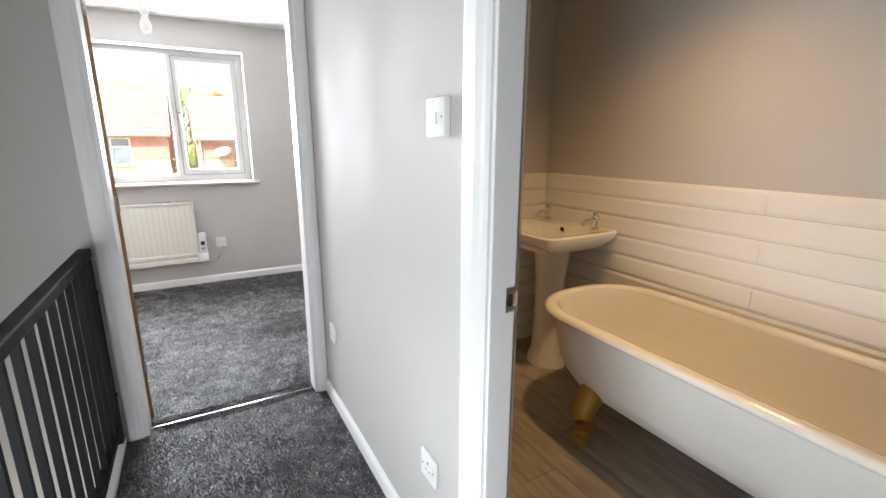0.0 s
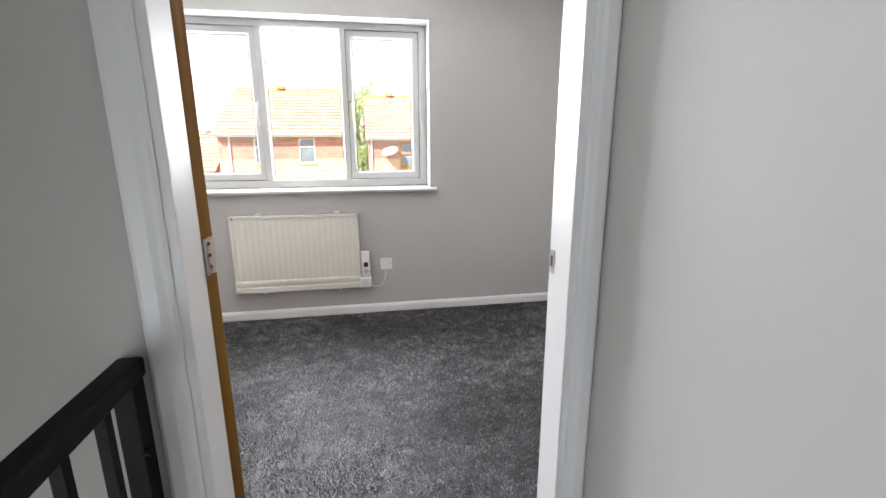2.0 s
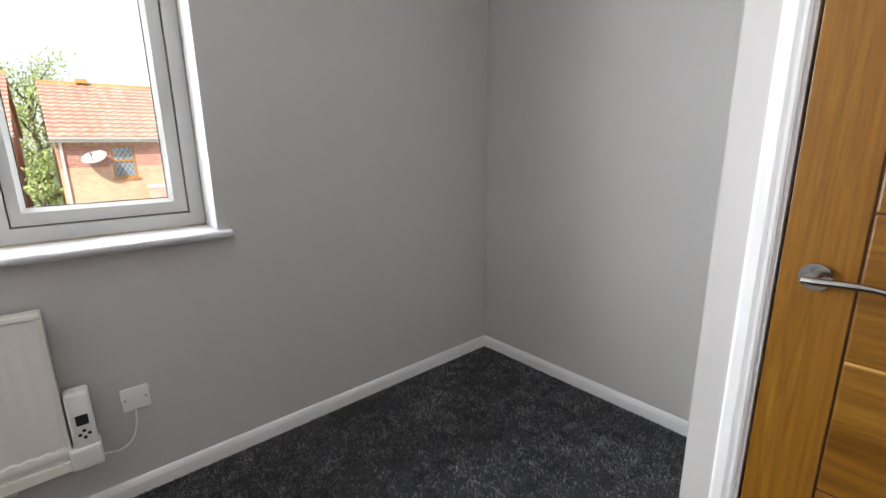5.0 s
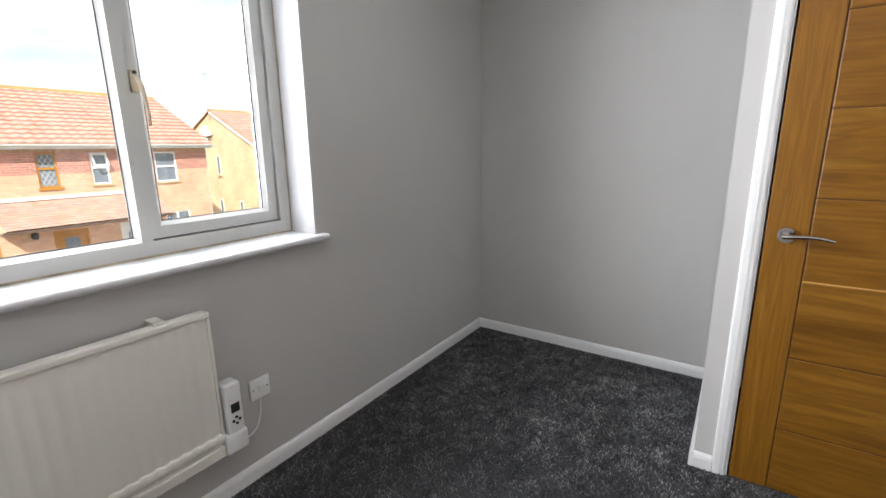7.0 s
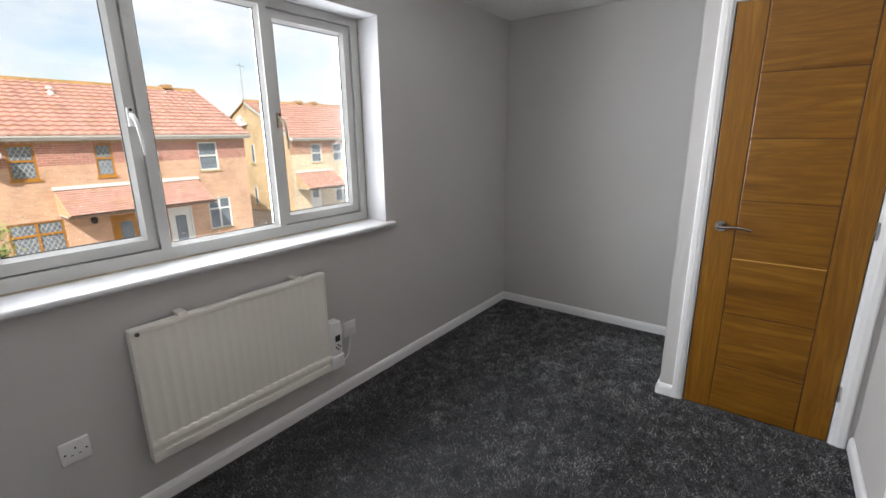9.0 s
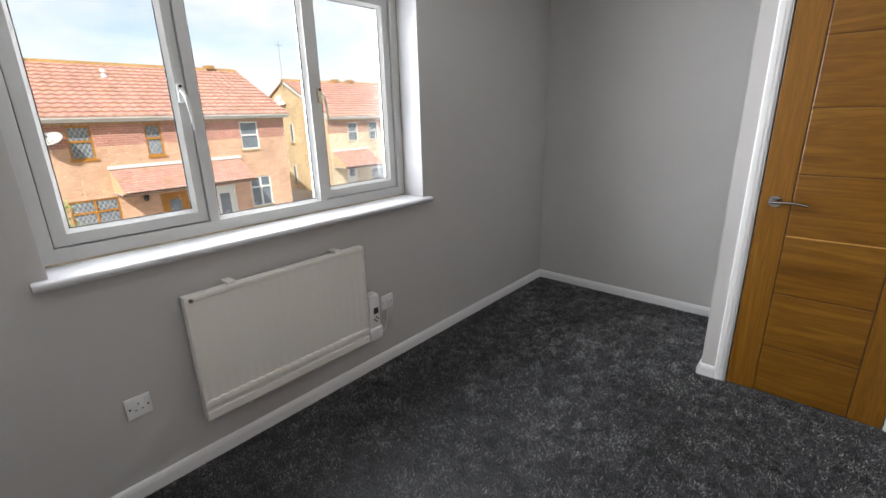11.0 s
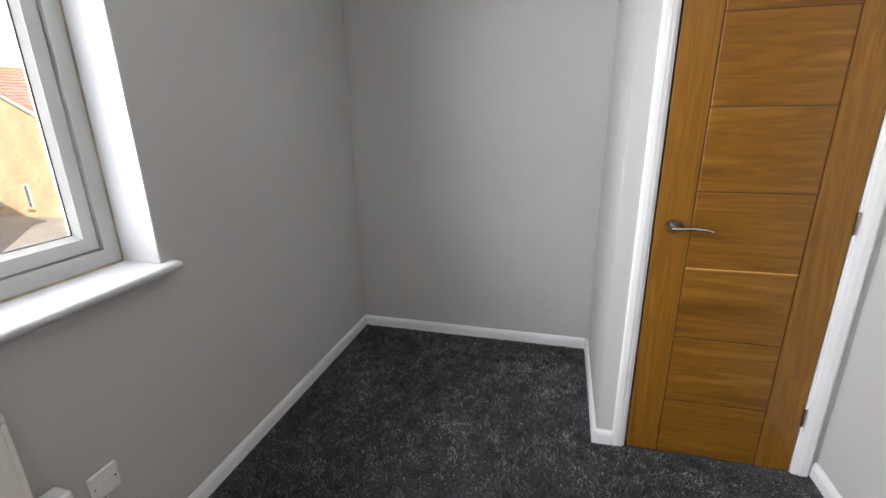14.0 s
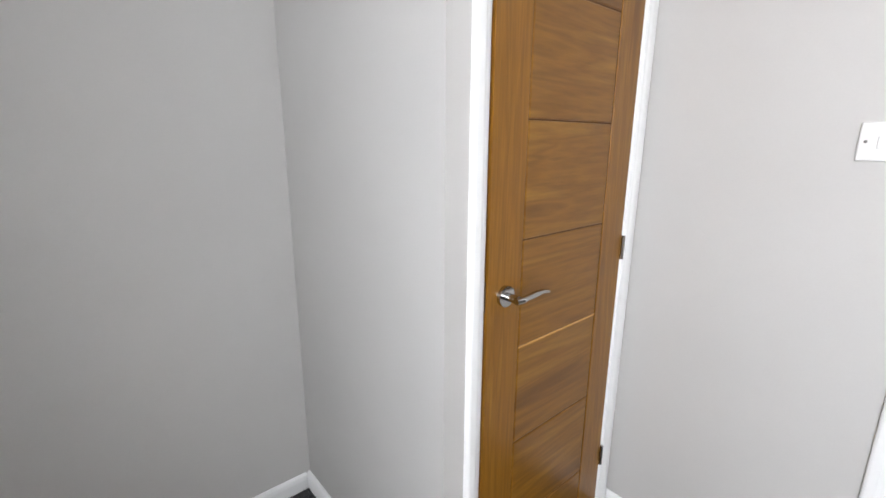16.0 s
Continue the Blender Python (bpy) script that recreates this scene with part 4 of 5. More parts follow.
def build_bath():
    cx, cy = 3.300, 1.285
    th = thing("roll_top_bath", (cx, cy, 0.0), "white roll-top bath on gold claw feet", "bath")

    def loft(rings, bm, closed=True):
        for r0, r1 in zip(rings, rings[1:]):
            n = len(r0)
            for a in range(n):
                bm.faces.new((r0[a], r0[(a + 1) % n], r1[(a + 1) % n], r1[a]))
    bm = bmesh.new()
    spec = [(0.300, 0.810, 0.560), (0.290, 0.800, 0.50), (0.270, 0.775, 0.38), (0.240, 0.740, 0.28), (0.190, 0.680, 0.205), (0.110, 0.560, 0.170)]
    rings = [bath_ring(0, w, l, bm, z, cx, cy) for w, l, z in spec]
    loft(rings, bm)
    bm.faces.new(rings[-1])
    part("outer_shell", bm, M_ENAMEL_OUT, th, "matt white painted outside", smooth=True)
    bm = bmesh.new()
    spec = [(0.285, 0.790, 0.570), (0.272, 0.772, 0.54), (0.255, 0.745, 0.40), (0.225, 0.70, 0.29), (0.16, 0.60, 0.225), (0.06, 0.40, 0.21)]
    rings = [bath_ring(0, w, l, bm, z, cx, cy) for w, l, z in spec]
    loft(rings, bm)
    bm.faces.new(rings[-1])
    part("basin_inside", bm, M_ENAMEL, th, smooth=True)
    bm = bmesh.new()
    prof = []
    for k in range(13):
        a = -0.5 * math.pi + k * 2 * math.pi / 13
        prof.append((0.030 * math.cos(a), 0.021 * math.sin(a)))
    rings = [bath_ring(0, 0.305 + p, 0.815 + p, bm, 0.558 + q, cx, cy) for p, q in prof]
    loft(rings + [rings[0]], bm)
    part("rolled_rim", bm, M_ENAMEL, th, smooth=True)
    for sx in (-1, 1):
        for sy in (-1, 1):
            fx, fy = cx + sx * 0.225, cy + sy * 0.50
            pts = [(fx - sx * 0.05, fy, 0.235), (fx - sx * 0.01, fy, 0.19), (fx + sx * 0.012, fy, 0.13), (fx - sx * 0.005, fy, 0.07), (fx + sx * 0.012, fy, 0.030), (fx + sx * 0.03, fy, 0.022)]
            f = part("claw_foot", tube(smooth_path(pts, 4), [0.060 - 0.0016 * k for k in range(21)], 14, flat=1.0), M_BRASS, th, "dull gold claw foot", smooth=True)
            part("foot_pad", lathe([(0.036, 0.0), (0.040, 0.012), (0.034, 0.035), (0.015, 0.045)], (fx + sx * 0.018, fy, 0.0), 18), M_BRASS, f, smooth=True)


def build_basin():
    cx, cy, top = 3.40, 2.435, 0.825
    th = thing("pedestal_basin", (3.43, cy, 0.0), "white ceramic pedestal basin with two chrome taps", "basin")
    bm = bmesh.new()
    n = 96

    def ring(sx, sy, z, ox=0.0):
        out = []
        for k in range(n):
            a = 2 * math.pi * k / n
            c, s = math.cos(a), math.sin(a)
            p = 14.0 if c > 0 else 7.5
            x = sx * math.copysign(abs(c) ** (2 / p), c)
            y = sy * math.copysign(abs(s) ** (2 / 11.0), s)
            out.append(bm.verts.new((cx + ox + x, cy + y, z)))
        return out
    rings = [ring(0.10, 0.12, 0.69, 0.06), ring(0.17, 0.20, 0.72, 0.03), ring(0.235, 0.275, 0.775), ring(0.248, 0.288, 0.80), ring(0.250, 0.290, top - 0.008), ring(0.244, 0.284, top), ring(0.215, 0.25, top, -0.012), ring(0.175, 0.222, top - 0.012, -0.045), ring(0.155, 0.20, top - 0.05, -0.045), ring(0.12, 0.16, top - 0.11, -0.045), ring(0.05, 0.06, top - 0.135, -0.045)]
    for r0, r1 in zip(rings, rings[1:]):
        for a in range(n):
            bm.faces.new((r0[a], r0[(a + 1) % n], r1[(a + 1) % n], r1[a]))
    bm.faces.new(rings[0][::-1])
    bm.faces.new(rings[-1])
    part("bowl", bm, M_CERAMIC, th, smooth=True)
    part("pedestal", lathe([(0.125, 0.0), (0.122, 0.03), (0.098, 0.08), (0.088, 0.25), (0.090, 0.50), (0.112, 0.70)], (3.44, cy, 0.0), 32, sx=0.85), M_CERAMIC, th, smooth=True)
    part("overflow", rod((3.505, cy, top - 0.028), (3.512, cy, top - 0.026), 0.013, 14), M_DARK, th)
    for dy in (-0.185, 0.185):
        y = cy + dy
        t = part("tap", lathe([(0.024, 0.0), (0.024, 0.006), (0.014, 0.012), (0.013, 0.055), (0.017, 0.060), (0.018, 0.075), (0.010, 0.082)], (3.565, y, top), 20), M_CHROME, th, "chrome lever pillar tap", smooth=True)
        part("spout", tube(smooth_path([(3.562, y, top + 0.045), (3.53, y, top + 0.052), (3.49, y, top + 0.045), (3.468, y, top + 0.022)], 4), 0.0095, 12), M_CHROME, t, smooth=True)
        part("lever", tube([(3.565, y, top + 0.085), (3.540, y, top + 0.098), (3.500, y - 0.01, top + 0.105)], [0.009, 0.008, 0.006], 10), M_CHROME, t, smooth=True)
    part("plug", rod((3.360, cy, top - 0.136), (3.360, cy, top - 0.130), 0.02, 18), M_CHROME, th)


# ---- outside ----
def tile_slope(name, x0, x1, y_e, z_e, y_r, z_r, parent, gauge=0.335, tw=0.30, swell=0.015, thick=0.075):
    """A pantiled roof slope from eave to ridge: each tile a curved, stepped piece with its own edges."""
    verts, faces = [], []
    run = Vector((0, y_r - y_e, z_r - z_e))
    length = run.length
    u = run.normalized()
    nrm = Vector((0, -u.z, u.y))
    if nrm.z < 0:
        nrm = -nrm
    rows, cols = max(1, round(length / gauge)), max(1, round((x1 - x0) / tw))
    g, w = length / rows, (x1 - x0) / cols
    seg = 6
    for r in range(rows):
        for c in range(cols):
            base = len(verts)
            for lift, along in ((0.014, r * g - 0.03), (thick, r * g - 0.03), (0.012, (r + 1) * g)):
                for k in range(seg + 1):
                    f = k / seg
                    wave = swell * math.sin(2 * math.pi * f)
                    p = Vector((x0 + (c + f) * w, y_e, z_e)) + u * along + nrm * (lift + wave if lift > 0.013 or along > r * g else lift)
                    verts.append(p)
            for k in range(seg):
                for q in (0, 1):
                    a = base + q * (seg + 1) + k
                    faces.append((a, a + 1, a + seg + 2, a + seg + 1))
    me = bpy.data.meshes.new(name)
    me.from_pydata([tuple(v) for v in verts], [], faces)
    me.materials.append(M_ROOF)
    ob = new(name, me)
    ob.parent = parent
    ob.matrix_parent_inverse = Matrix.Translation(-Vector(parent.location))
    tagged(ob, kind="stuff")
    return ob


def house_window(parent, x0, x1, z0, z1, y, frame_m, leaded=False, transom=None, mullion=False, tilt=0.0):
    """A window in a facade that faces -y at y."""
    w = part("window", pierced("y", (x0, x1), (z0, z1), y + 0.03, y + 0.10, [(x0 + 0.055, x1 - 0.055, z0 + 0.055, z1 - 0.055)]), frame_m, parent)
    part("pane", box(x0 + 0.05, x1 - 0.05, y + 0.065, y + 0.075, z0 + 0.05, z1 - 0.05), M_HGLASS, w)
    if transom:
        part("transom", box(x0 + 0.055, x1 - 0.055, y + 0.025, y + 0.064, transom - 0.035, transom + 0.035), frame_m, w)
    if mullion:
        part("mullion", box((x0 + x1) / 2 - 0.035, (x0 + x1) / 2 + 0.035, y + 0.024, y + 0.064, z0 + 0.055, z1 - 0.055), frame_m, w)
    if tilt:
        bm = pierced("y", (x0 + 0.04, x1 - 0.04), (transom, z1 - 0.04), -0.02, 0.02, [(x0 + 0.085, x1 - 0.085, transom + 0.045, z1 - 0.085)])
        bmesh.ops.rotate(bm, verts=bm.verts, cent=(0, 0, z1 - 0.04), matrix=Matrix.Rotation(radians(-tilt), 3, "X"))
        bmesh.ops.translate(bm, verts=bm.verts, vec=(0, y + 0.02, 0))
        part("vent_light", bm, frame_m, w)
    if leaded:
        bm = bmesh.new()
        a0, a1, c0, c1 = x0 + 0.06, x1 - 0.06, z0 + 0.06, z1 - 0.06
        step = 0.14
        k = -12
        while k < 24:
            for sgn in (1, -1):
                # a strip on the line x = a0 + k*step + sgn*(z - c0)*0.7, cut to the pane
                pts = []
                for i in range(21):
                    z = c0 + (c1 - c0) * i / 20
                    x = a0 + k * step + sgn * (z - c0) * 0.62
                    if a0 <= x <= a1:
                        pts.append((x, z))
                if len(pts) > 1:
                    (xa, za), (xb, zb) = pts[0], pts[-1]
                    rod((xa, y + 0.062, za), (xb, y + 0.062, zb), 0.006, 4, bm)
            k += 1
        part("lead_strips", bm, M_LEAD, w, "grey diamond leading")
    part("sill", box(x0 - 0.05, x1 + 0.05, y - 0.05, y + 0.03, z0 - 0.06, z0), frame_m if frame_m is M_OFRAME else M_DENTIL, w)
    return w


def canopy(parent, x0, x1, y, z_top, z_low, out):
    tile_slope("canopy_tiles", x0, x1, y - out, z_low, y - 0.02, z_top - 0.04, parent, gauge=0.13, tw=0.19, swell=0.0, thick=0.034)
    part("canopy_flashing", box(x0 - 0.03, x1 + 0.03, y - 0.10, y, z_top - 0.02, z_top + 0.09), M_FASCIA, parent)
    part("canopy_gutter", box(x0 - 0.04, x1 + 0.04, y - out - 0.06, y - out + 0.03, z_low - 0.11, z_low - 0.03), M_GUTTER, parent)
    part("canopy_soffit", box(x0, x1, y - out + 0.03, y, z_low - 0.10, z_low - 0.06), M_FASCIA, parent)
    for x in (x0, x1 - 0.08):
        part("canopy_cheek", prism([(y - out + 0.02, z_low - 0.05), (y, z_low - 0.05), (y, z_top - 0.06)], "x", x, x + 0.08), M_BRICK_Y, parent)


def satellite_dish(at, face, label, size=0.36):
    th = thing("satellite_dish", at, label, "satellite dish")
    bm = lathe([(0.004, 0.0), (size * 0.4, 0.018), (size * 0.75, 0.06), (size, 0.11), (size * 0.985, 0.118), (size * 0.74, 0.068), (size * 0.4, 0.026), (0.002, 0.008)], (0, 0, 0), 32)
    m = Vector(face).normalized().to_track_quat("Z", "Y").to_matrix()
    bmesh.ops.rotate(bm, verts=bm.verts, cent=(0, 0, 0), matrix=m)
    bmesh.ops.translate(bm, verts=bm.verts, vec=Vector(at) + Vector((0, -0.30, 0)))
    part("reflector", bm, M_DISH, th, smooth=True)
    part("mount", tube([(at[0], at[1], at[2] - 0.1), (at[0], at[1] - 0.18, at[2] - 0.1), (at[0], at[1] - 0.28, at[2])], 0.02, 8), M_GREYPL, th)
    f = Vector(at) + Vector((0, -0.30, 0))
    tip = f + Vector(face).normalized() * 0.42 + Vector((0, 0, -0.12))
    arm = part("feed_arm", tube([f + Vector((0, -0.02, -size * 0.85)), tip + Vector((0, 0, -0.03))], 0.012, 8), M_GREYPL, th)
    part("feed_horn", rod(tip, tip + (f - tip).normalized() * 0.12, 0.03, 12), M_GREYPL, arm)
    return th


def house(name, x0, x1, y0, depth, z_e, z_r, label, holes, front=None, gable=None):
    """A gabled house with its ridge along x; the front looks to -y."""
    th = thing(name, ((x0 + x1) / 2, y0 + depth / 2, GROUND), label, "house")
    part("front_wall", pierced("y", (x0, x1), (GROUND, z_e), y0, y0 + 0.12, holes), front or M_BRICK_X, th)
    # dark sheet in place of the unlit rooms behind the openings
    part("dark_backing", box(x0 + 0.2, x1 - 0.2, y0 + 0.125, y0 + 0.16, GROUND, z_e - 0.05), M_DARK, th)
    yr = y0 + depth / 2
    for xa, xb in ((x0, x0 + 0.12), (x1 - 0.12, x1)):
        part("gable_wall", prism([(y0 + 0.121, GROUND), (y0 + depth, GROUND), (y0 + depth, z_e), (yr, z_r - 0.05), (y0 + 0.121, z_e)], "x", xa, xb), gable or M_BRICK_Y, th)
    part("rear_wall", box(x0 + 0.12, x1 - 0.12, y0 + depth - 0.12, y0 + depth, GROUND, z_e), M_BRICK_X, th)
    slope = (z_r - z_e) / (depth / 2)
    tile_slope("roof_tiles", x0 - 0.12, x1 + 0.12, y0 - 0.30, z_e - 0.30 * slope + 0.08, yr, z_r, th)
    part("roof_rear", prism([(yr, z_r), (y0 + depth + 0.3, z_e - 0.30 * slope + 0.08), (y0 + depth + 0.3, z_e - 0.3 * slope + 0.04), (yr, z_r - 0.04)], "x", x0 - 0.12, x1 + 0.12), M_RIDGE, th)
    n = max(2, round((x1 - x0) / 0.42))
    for k in range(n):
        a = x0 - 0.12 + (x1 - x0 + 0.24) * k / n
        b = x0 - 0.12 + (x1 - x0 + 0.24) * (k + 1) / n
        part("ridge_tile", prism([(yr - 0.14, z_r - 0.03), (yr - 0.09, z_r + 0.06), (yr, z_r + 0.10), (yr + 0.09, z_r + 0.06), (yr + 0.14, z_r - 0.03)], "x", a + 0.004, b), M_RIDGE, th)
    ze = z_e - 0.30 * slope + 0.08
    part("gutter", prism([(y0 - 0.40 + 0.06 * math.cos(a) * -1, ze - 0.02 - 0.06 * math.sin(a)) for a in [k * math.pi / 8 for k in range(9)]], "x", x0 - 0.14, x1 + 0.14), M_FASCIA, th)
    part("fascia", box(x0 - 0.10, x1 + 0.10, y0 - 0.32, y0 - 0.29, ze - 0.16, ze - 0.005), M_FASCIA, th)
    part("soffit", box(x0 - 0.10, x1 + 0.10, y0 - 0.289, y0 - 0.001, ze - 0.16, ze - 0.14), M_FASCIA, th)
    x = x0 + 0.06
    bm = bmesh.new()
    while x < x1 - 0.1:
        box(x, x + 0.11, y0 - 0.055, y0 - 0.001, ze - 0.25, ze - 0.165, bm=bm)
        x += 0.225
    tagged(part("dentil_course", bm, M_DENTIL, th, "buff dentil brick course under the eaves"), kind="stuff")
    for xa in (x0 - 0.10, x1 + 0.06):
        part("bargeboard", prism([(y0 - 0.28, ze - 0.02), (yr, z_r - 0.02), (yr, z_r - 0.17), (y0 - 0.28, ze - 0.17)], "x", xa, xa + 0.04), M_FASCIA, th)
    return th


def house_door(parent, x0, x1, y, z0, z1, m, glass):
    d = part("front_door", box(x0, x1, y + 0.02, y + 0.08, z0, z1, 0.01), m, parent)
    part("door_frame", pierced("y", (x0 - 0.07, x1 + 0.07), (z0, z1 + 0.07), y - 0.01, y + 0.05, [(x0, x1, z0 - 0.1, z1)]), m, d)
    part("door_glass", box(x0 + glass[0], x0 + glass[1], y + 0.012, y + 0.03, z0 + glass[2], z0 + glass[3], 0.01), M_HGLASS, d)
    part("letter_plate", box(x0 + 0.3, x1 - 0.3, y + 0.010, y + 0.022, z0 + 0.75, z0 + 0.80), M_STEEL, d)


def build_outside():
    structure("ground", box(-600, 600, -600, 900, GROUND - 0.5, GROUND), M_LAWN, "grass ground reaching to the horizon", "ground")
    structure("road", box(-80, 80, 9.5, 15.0, GROUND + 0.001, GROUND + 0.006), M_ASPHALT, "grey asphalt road between the houses", "road")
    structure("pavement", box(-80, 80, 15.12, 17.0, GROUND + 0.002, GROUND + 0.11, 0.01), M_PAVING, "grey paved footway before the houses", "pavement")
    structure("kerb", box(-80, 80, 15.0, 15.118, GROUND, GROUND + 0.115, 0.01), M_PAVING, "pale concrete kerb along the road", "kerb")
    structure("driveway", box(-14.0, 32.0, 17.0, 34.0, GROUND + 0.003, GROUND + 0.03), M_PAVING, "pale paved front yards before the brick houses", "driveway")

    # the red brick pair opposite
    YA = 21.8
    wa = [(3.35, 4.03, 0.23, 1.29), (5.55, 6.08, 0.20, 1.28), (6.96, 7.48, 0.22, 1.27), (8.94, 9.71, 0.17, 1.27), (2.99, 4.36, -2.30, -1.08), (9.05, 9.98, -2.25, -0.98), (5.63, 6.57, -2.98, -1.18), (7.51, 8.37, -2.98, -1.17)]
    a = house("brick_house", 2.0, 10.9, YA, 8.0, 1.62, 3.55, "red and orange brick house pair with a pantiled roof", wa)
    house_window(a, *wa[0], YA, M_OFRAME, leaded=True, transom=0.80)
    house_window(a, *wa[1], YA, M_OFRAME, leaded=True, transom=0.80)
    house_window(a, *wa[2], YA, M_HFRAME, transom=0.78, tilt=28)
    house_window(a, *wa[3], YA, M_HFRAME, transom=0.74)
    house_window(a, *wa[4], YA, M_OFRAME, leaded=True, transom=-1.50, mullion=True)
    house_window(a, *wa[5], YA, M_HFRAME, transom=-1.42, mullion=True)
    house_door(a, 5.70, 6.50, YA, -2.98, -1.25, M_OFRAME, (0.2, 0.6, 0.95, 1.55))
    house_door(a, 7.58, 8.30, YA, -2.98, -1.24, M_HFRAME, (0.15, 0.55, 0.35, 1.50))
    canopy(a, 4.27, 8.75, YA, -0.13, -0.86, 1.2)
    part("drainpipe", rod((2.13, YA - 0.05, GROUND), (2.13, YA - 0.05, 1.42), 0.04, 10), M_FASCIA, a)
    part("wall_lantern", lathe([(0.03, 0.0), (0.08, 0.03), (0.10, 0.16), (0.06, 0.22), (0.01, 0.26)], (5.15, YA - 0.12, -1.35), 8), M_DARK, a, "black wall lantern")
    part("roof_vent", box(9.6, 9.95, YA + 3.7, YA + 4.2, 3.58, 3.74, 0.02), M_RIDGE, a)
    part("roof_vent", box(3.0, 3.35, YA + 3.7, YA + 4.2, 3.58, 3.74, 0.02), M_RIDGE, a)
    part("vent_cowl", lathe([(0.13, 0.0), (0.12, 0.10), (0.05, 0.14), (0.05, 0.20), (0.12, 0.22), (0.10, 0.28), (0.02, 0.30)], (5.4, YA + 2.8, 2.98), 14), M_FASCIA, a, "white roof vent cowl")
    satellite_dish((2.92, YA, 0.86), (-0.30, -0.45, 0.80), "pale grey satellite dish on the brick house", 0.35)

    # gabled house further right
    YB, XB = 25.1, 15.5
    wb = [(16.84, 17.57, -0.03, 1.03), (18.40, 19.15, -0.03, 1.03), (16.55, 17.30, -2.98, -1.40), (18.4, 19.6, -2.5, -1.4), (21.5, 22.3, -0.03, 1.03), (23.2, 24.0, -0.03, 1.03)]
    b = house("gabled_brick_house", XB, 26.0, YB, 8.2, 1.44, 3.50, "orange brick house with its gable to the gap", wb, M_BRICK_B)
    for w in (wb[0], wb[1], wb[4], wb[5]):
        house_window(b, *w, YB, M_HFRAME, transom=0.50)
    house_window(b, *wb[3], YB, M_HFRAME, transom=-1.75, mullion=True)
    house_door(b, 16.62, 17.23, YB, -2.98, -1.45, M_HFRAME, (0.12, 0.5, 0.9, 1.4))
    canopy(b, 15.65, 18.25, YB, -0.54, -1.34, 1.2)
    for y, z0, z1 in ((28.75, -0.1, 1.04), (28.9, -2.6, -1.48), (26.9, -2.6, -1.48)):
        w = part("window", box(XB - 0.03, XB - 0.001, y, y + 0.32, z0, z1, 0.005), M_HFRAME, b)
        part("pane", box(XB - 0.036, XB - 0.029, y + 0.07, y + 0.25, z0 + 0.07, z1 - 0.07), M_HGLASS, w)
        part("sill", box(XB - 0.08, XB - 0.002, y - 0.04, y + 0.36, z0 - 0.07, z0 - 0.002), M_DENTIL, w)
    part("roof_vent", box(19.0, 19.35, YB + 3.8, YB + 4.3, 3.53, 3.70, 0.02), M_RIDGE, b)
    part("roof_vent", box(20.2, 20.55, YB + 3.8, YB + 4.3, 3.53, 3.70, 0.02), M_RIDGE, b)
    satellite_dish((XB - 0.05, 29.9, 2.35), (-0.55, -0.55, 0.65), "pale grey satellite dish on the orange gable", 0.42)
    mast = thing("tv_aerial", (XB - 0.06, 29.2, 3.3), "thin television aerial on a gable mast", "aerial")
    part("mast", rod((XB - 0.06, 29.2, 3.0), (XB - 0.06, 29.2, 5.65), 0.013, 8), M_GREYPL, mast)
    boom = part("boom", rod((XB - 0.33, 29.1, 5.45), (XB + 0.24, 29.3, 5.45), 0.008, 6), M_GREYPL, mast)
    for k in range(6):
        p = Vector((XB - 0.31 + 0.10 * k, 29.11 + 0.036 * k, 5.45))
        part("element", rod(p + Vector((-0.05, 0.13, 0)), p + Vector((0.05, -0.13, 0)), 0.005, 5), M_GREYPL, boom)

    # the house seen first from the doorway
    YC = 22.3
    wc = [(-2.79, -2.06, 0.43, 1.47), (-0.96, -0.28, 0.43, 1.49)]
    c = house("brick_house", -4.2, 1.0, YC, 8.0, 1.78, 3.86, "orange brick house with two white upper windows", wc, gable=M_BRICK_R)
    part("drainpipe", rod((-3.74, YC - 0.05, GROUND), (-3.74, YC - 0.05, 1.55), 0.035, 10), M_FASCIA, c)
    for w in wc:
        house_window(c, *w, YC, M_HFRAME, transom=w[3] - 0.36)
    canopy(c, -1.25, 1.0, YC, 0.16, -0.55, 1.2)
    part("roof_vent", box(-2.3, -1.95, YC + 3.7, YC + 4.2, 3.88, 4.04, 0.02), M_RIDGE, c)
    # lower roof beyond
    d = thing("low_tiled_building", (-7.0, 23.5, GROUND), "low building with a broad pantiled roof", "house")
    part("front_wall", box(-12.0, -4.4, 21.7, 21.9, GROUND, -0.05), M_BRICK_X, d)
    part("gable_wall", prism([(21.9, GROUND), (29.0, GROUND), (29.0, 0.0), (25.5, 1.75), (21.9, -0.05)], "x", -4.6, -4.42), M_BRICK_R, d)
    tile_slope("roof_tiles", -12.0, -4.32, 21.4, -0.15, 25.5, 1.80, d)
    for k in range(16):
        part("ridge_tile", prism([(25.36, 1.77), (25.41, 1.86), (25.5, 1.90), (25.59, 1.86), (25.64, 1.77)], "x", -12.0 + 0.478 * k + 0.004, -12.0 + 0.478 * (k + 1)), M_RIDGE, d)
    flue = part("vent_cowl", lathe([(0.10, 0.0), (0.09, 0.16), (0.045, 0.20), (0.045, 0.42), (0.10, 0.44), (0.09, 0.52), (0.02, 0.56)], (-5.6, 25.2, 1.72), 14), M_FASCIA, d, "white roof flue cowl", smooth=True)


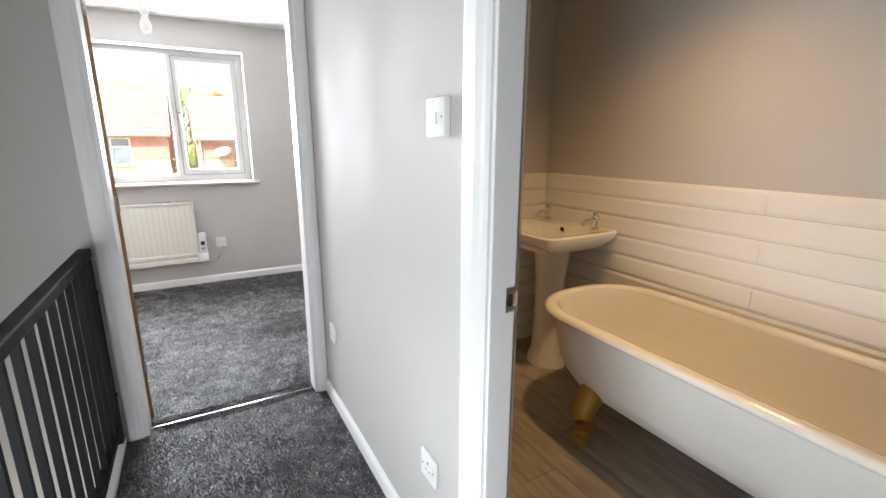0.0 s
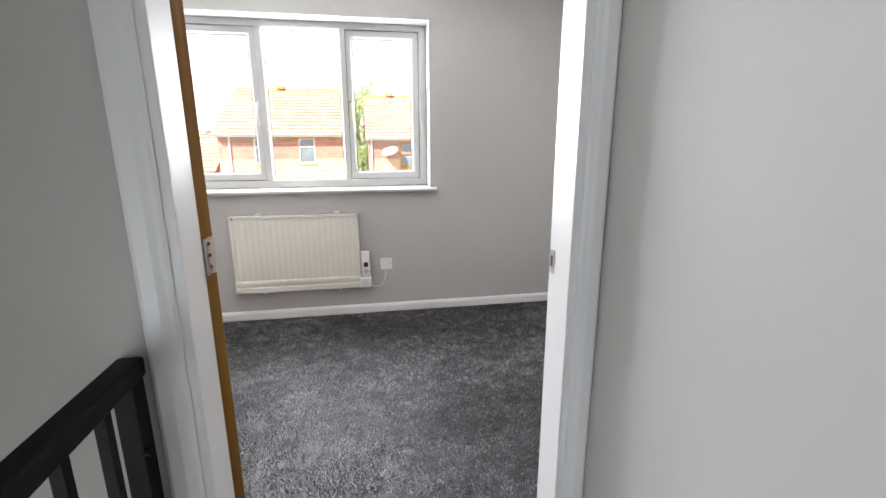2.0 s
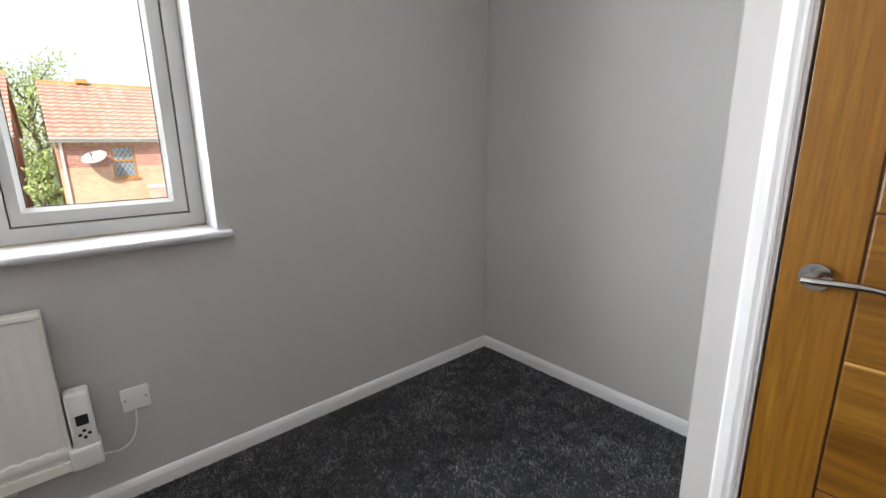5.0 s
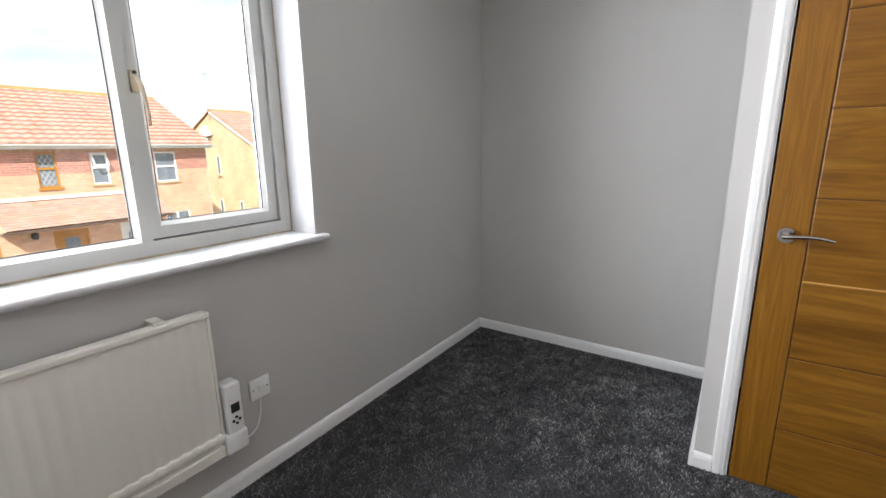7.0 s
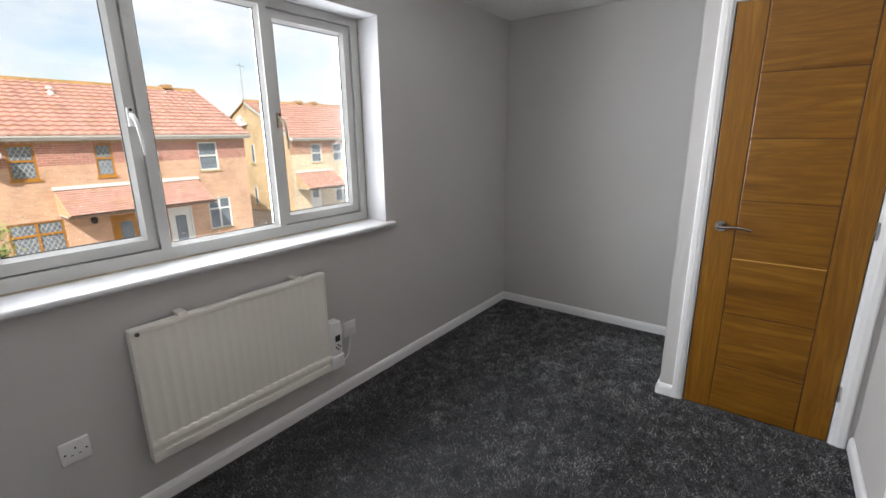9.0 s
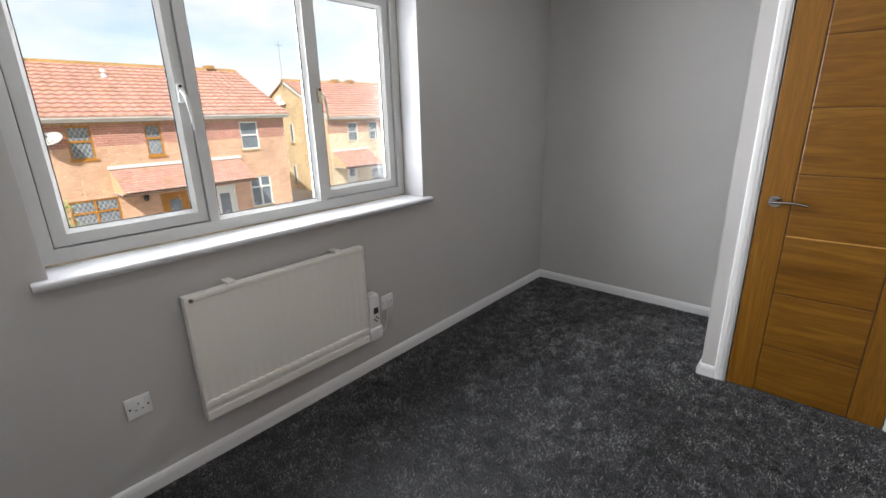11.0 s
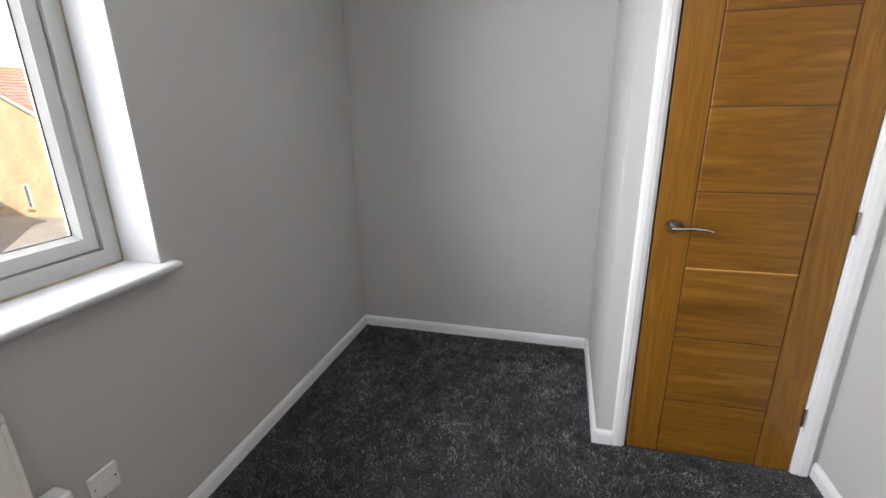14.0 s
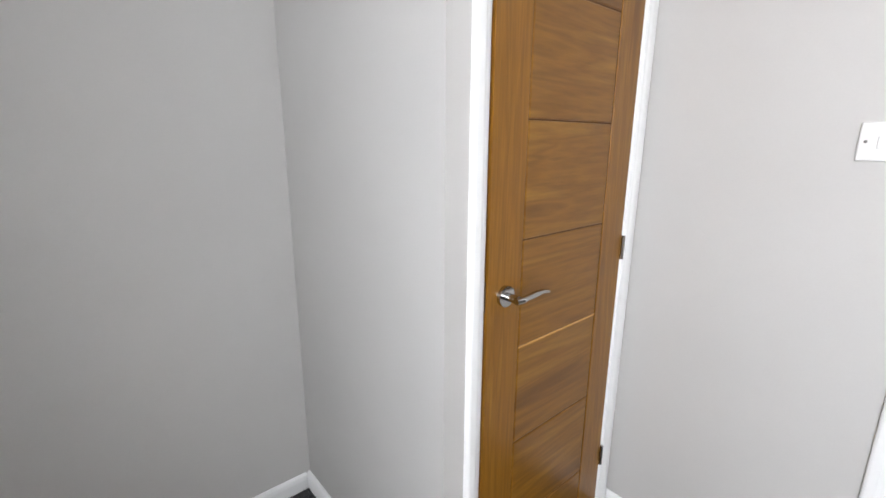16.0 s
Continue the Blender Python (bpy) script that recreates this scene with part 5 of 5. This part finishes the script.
def tree(name, at, height, radius, label, seed, count=1500, leaf=0.13, low=0.35):
    rnd = random.Random(seed)
    th = thing(name, at, label, "tree")
    base = Vector(at)
    bm = bmesh.new()
    trunk = [base + Vector((0.1 * math.sin(k), 0.1 * math.cos(2 * k), height * 0.85 * k / 5)) for k in range(6)]
    tube(trunk, [0.16 * height / 6 * (1 - 0.15 * k) for k in range(6)], 8, bm)
    part("trunk", bm, M_BARK, th)
    tips = []
    bm = bmesh.new()
    for k in range(14):
        z = height * (low + (0.9 - low) * k / 13)
        a = k * 2.4
        r = radius * (1.0 - 0.55 * abs(k / 13 - 0.35)) * rnd.uniform(0.6, 1.0)
        p0 = base + Vector((0, 0, z * 0.85))
        p1 = base + Vector((r * math.cos(a), r * math.sin(a), z + 0.12 * height * rnd.uniform(0.3, 1)))
        tube([p0, (p0 + p1) / 2 + Vector((0, 0, 0.1)), p1], [0.05, 0.035, 0.012], 6, bm)
        tips += [p1, (p0 + p1) / 2 + Vector((0, 0, 0.15))]
    part("limbs", bm, M_BARK, th)
    verts, faces = [], []
    for k in range(count):
        c = rnd.choice(tips) + Vector((rnd.gauss(0, 0.24), rnd.gauss(0, 0.24), rnd.gauss(0, 0.26))) * radius * 0.75
        if c.z < at[2] + 0.1:
            continue
        q = Euler((rnd.uniform(0, 6.3), rnd.uniform(0, 6.3), rnd.uniform(0, 6.3))).to_matrix()
        s = leaf * rnd.uniform(0.6, 1.3)
        i = len(verts)
        for p in ((-0.5, 0, 0), (0, -0.28, 0.05), (0.5, 0, 0), (0, 0.28, 0.05)):
            verts.append(tuple(c + q @ (Vector(p) * s)))
        faces += [(i, i + 1, i + 2), (i, i + 2, i + 3)]
    me = bpy.data.meshes.new("crown")
    me.from_pydata(verts, [], faces)
    me.materials.append(M_LEAF)
    ob = new("crown", me)
    ob.parent = th
    ob.matrix_parent_inverse = Matrix.Translation(-base)
    tagged(ob, kind="stuff")


build_shell()
build_trim()
carpet_pile("carpet_pile", 0.0, END_X - 0.018, 2.809, WIN_Y - 0.018, [(CUP_X - 0.012, 9, 0, CUP_Y + 0.018), (-9, DOOR_L, 0, 2.875), (DOOR_R, 2.85, 0, 2.875), (2.83, 9, 0, 2.9)], "dark grey carpet tufts of the bedroom")
carpet_pile("carpet_pile", EDGE_X + 0.04, LAND_X - 0.018, -0.4, 2.798, [(0, DOOR_L - 0.0, 2.73, 9), (DOOR_R + 0.0, 9, 2.73, 9)], "dark grey carpet tufts of the landing")
build_window()
build_doors()
build_bedroom()
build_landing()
build_bathroom()
build_outside()
tree("garden_tree", (1.55, 33.0, GROUND), 8.4, 1.9, "leafy green tree in the gap between houses", 3, 6000, 0.15)
tree("garden_hedge_tree", (1.52, 22.1, GROUND), 3.9, 0.45, "dense green garden bush between the brick houses", 11, 3500, 0.12, 0.15)
tree("garden_shrub", (2.35, 20.2, GROUND), 2.0, 0.7, "bright green garden shrub before the brick house", 5, 1400, 0.10, 0.15)
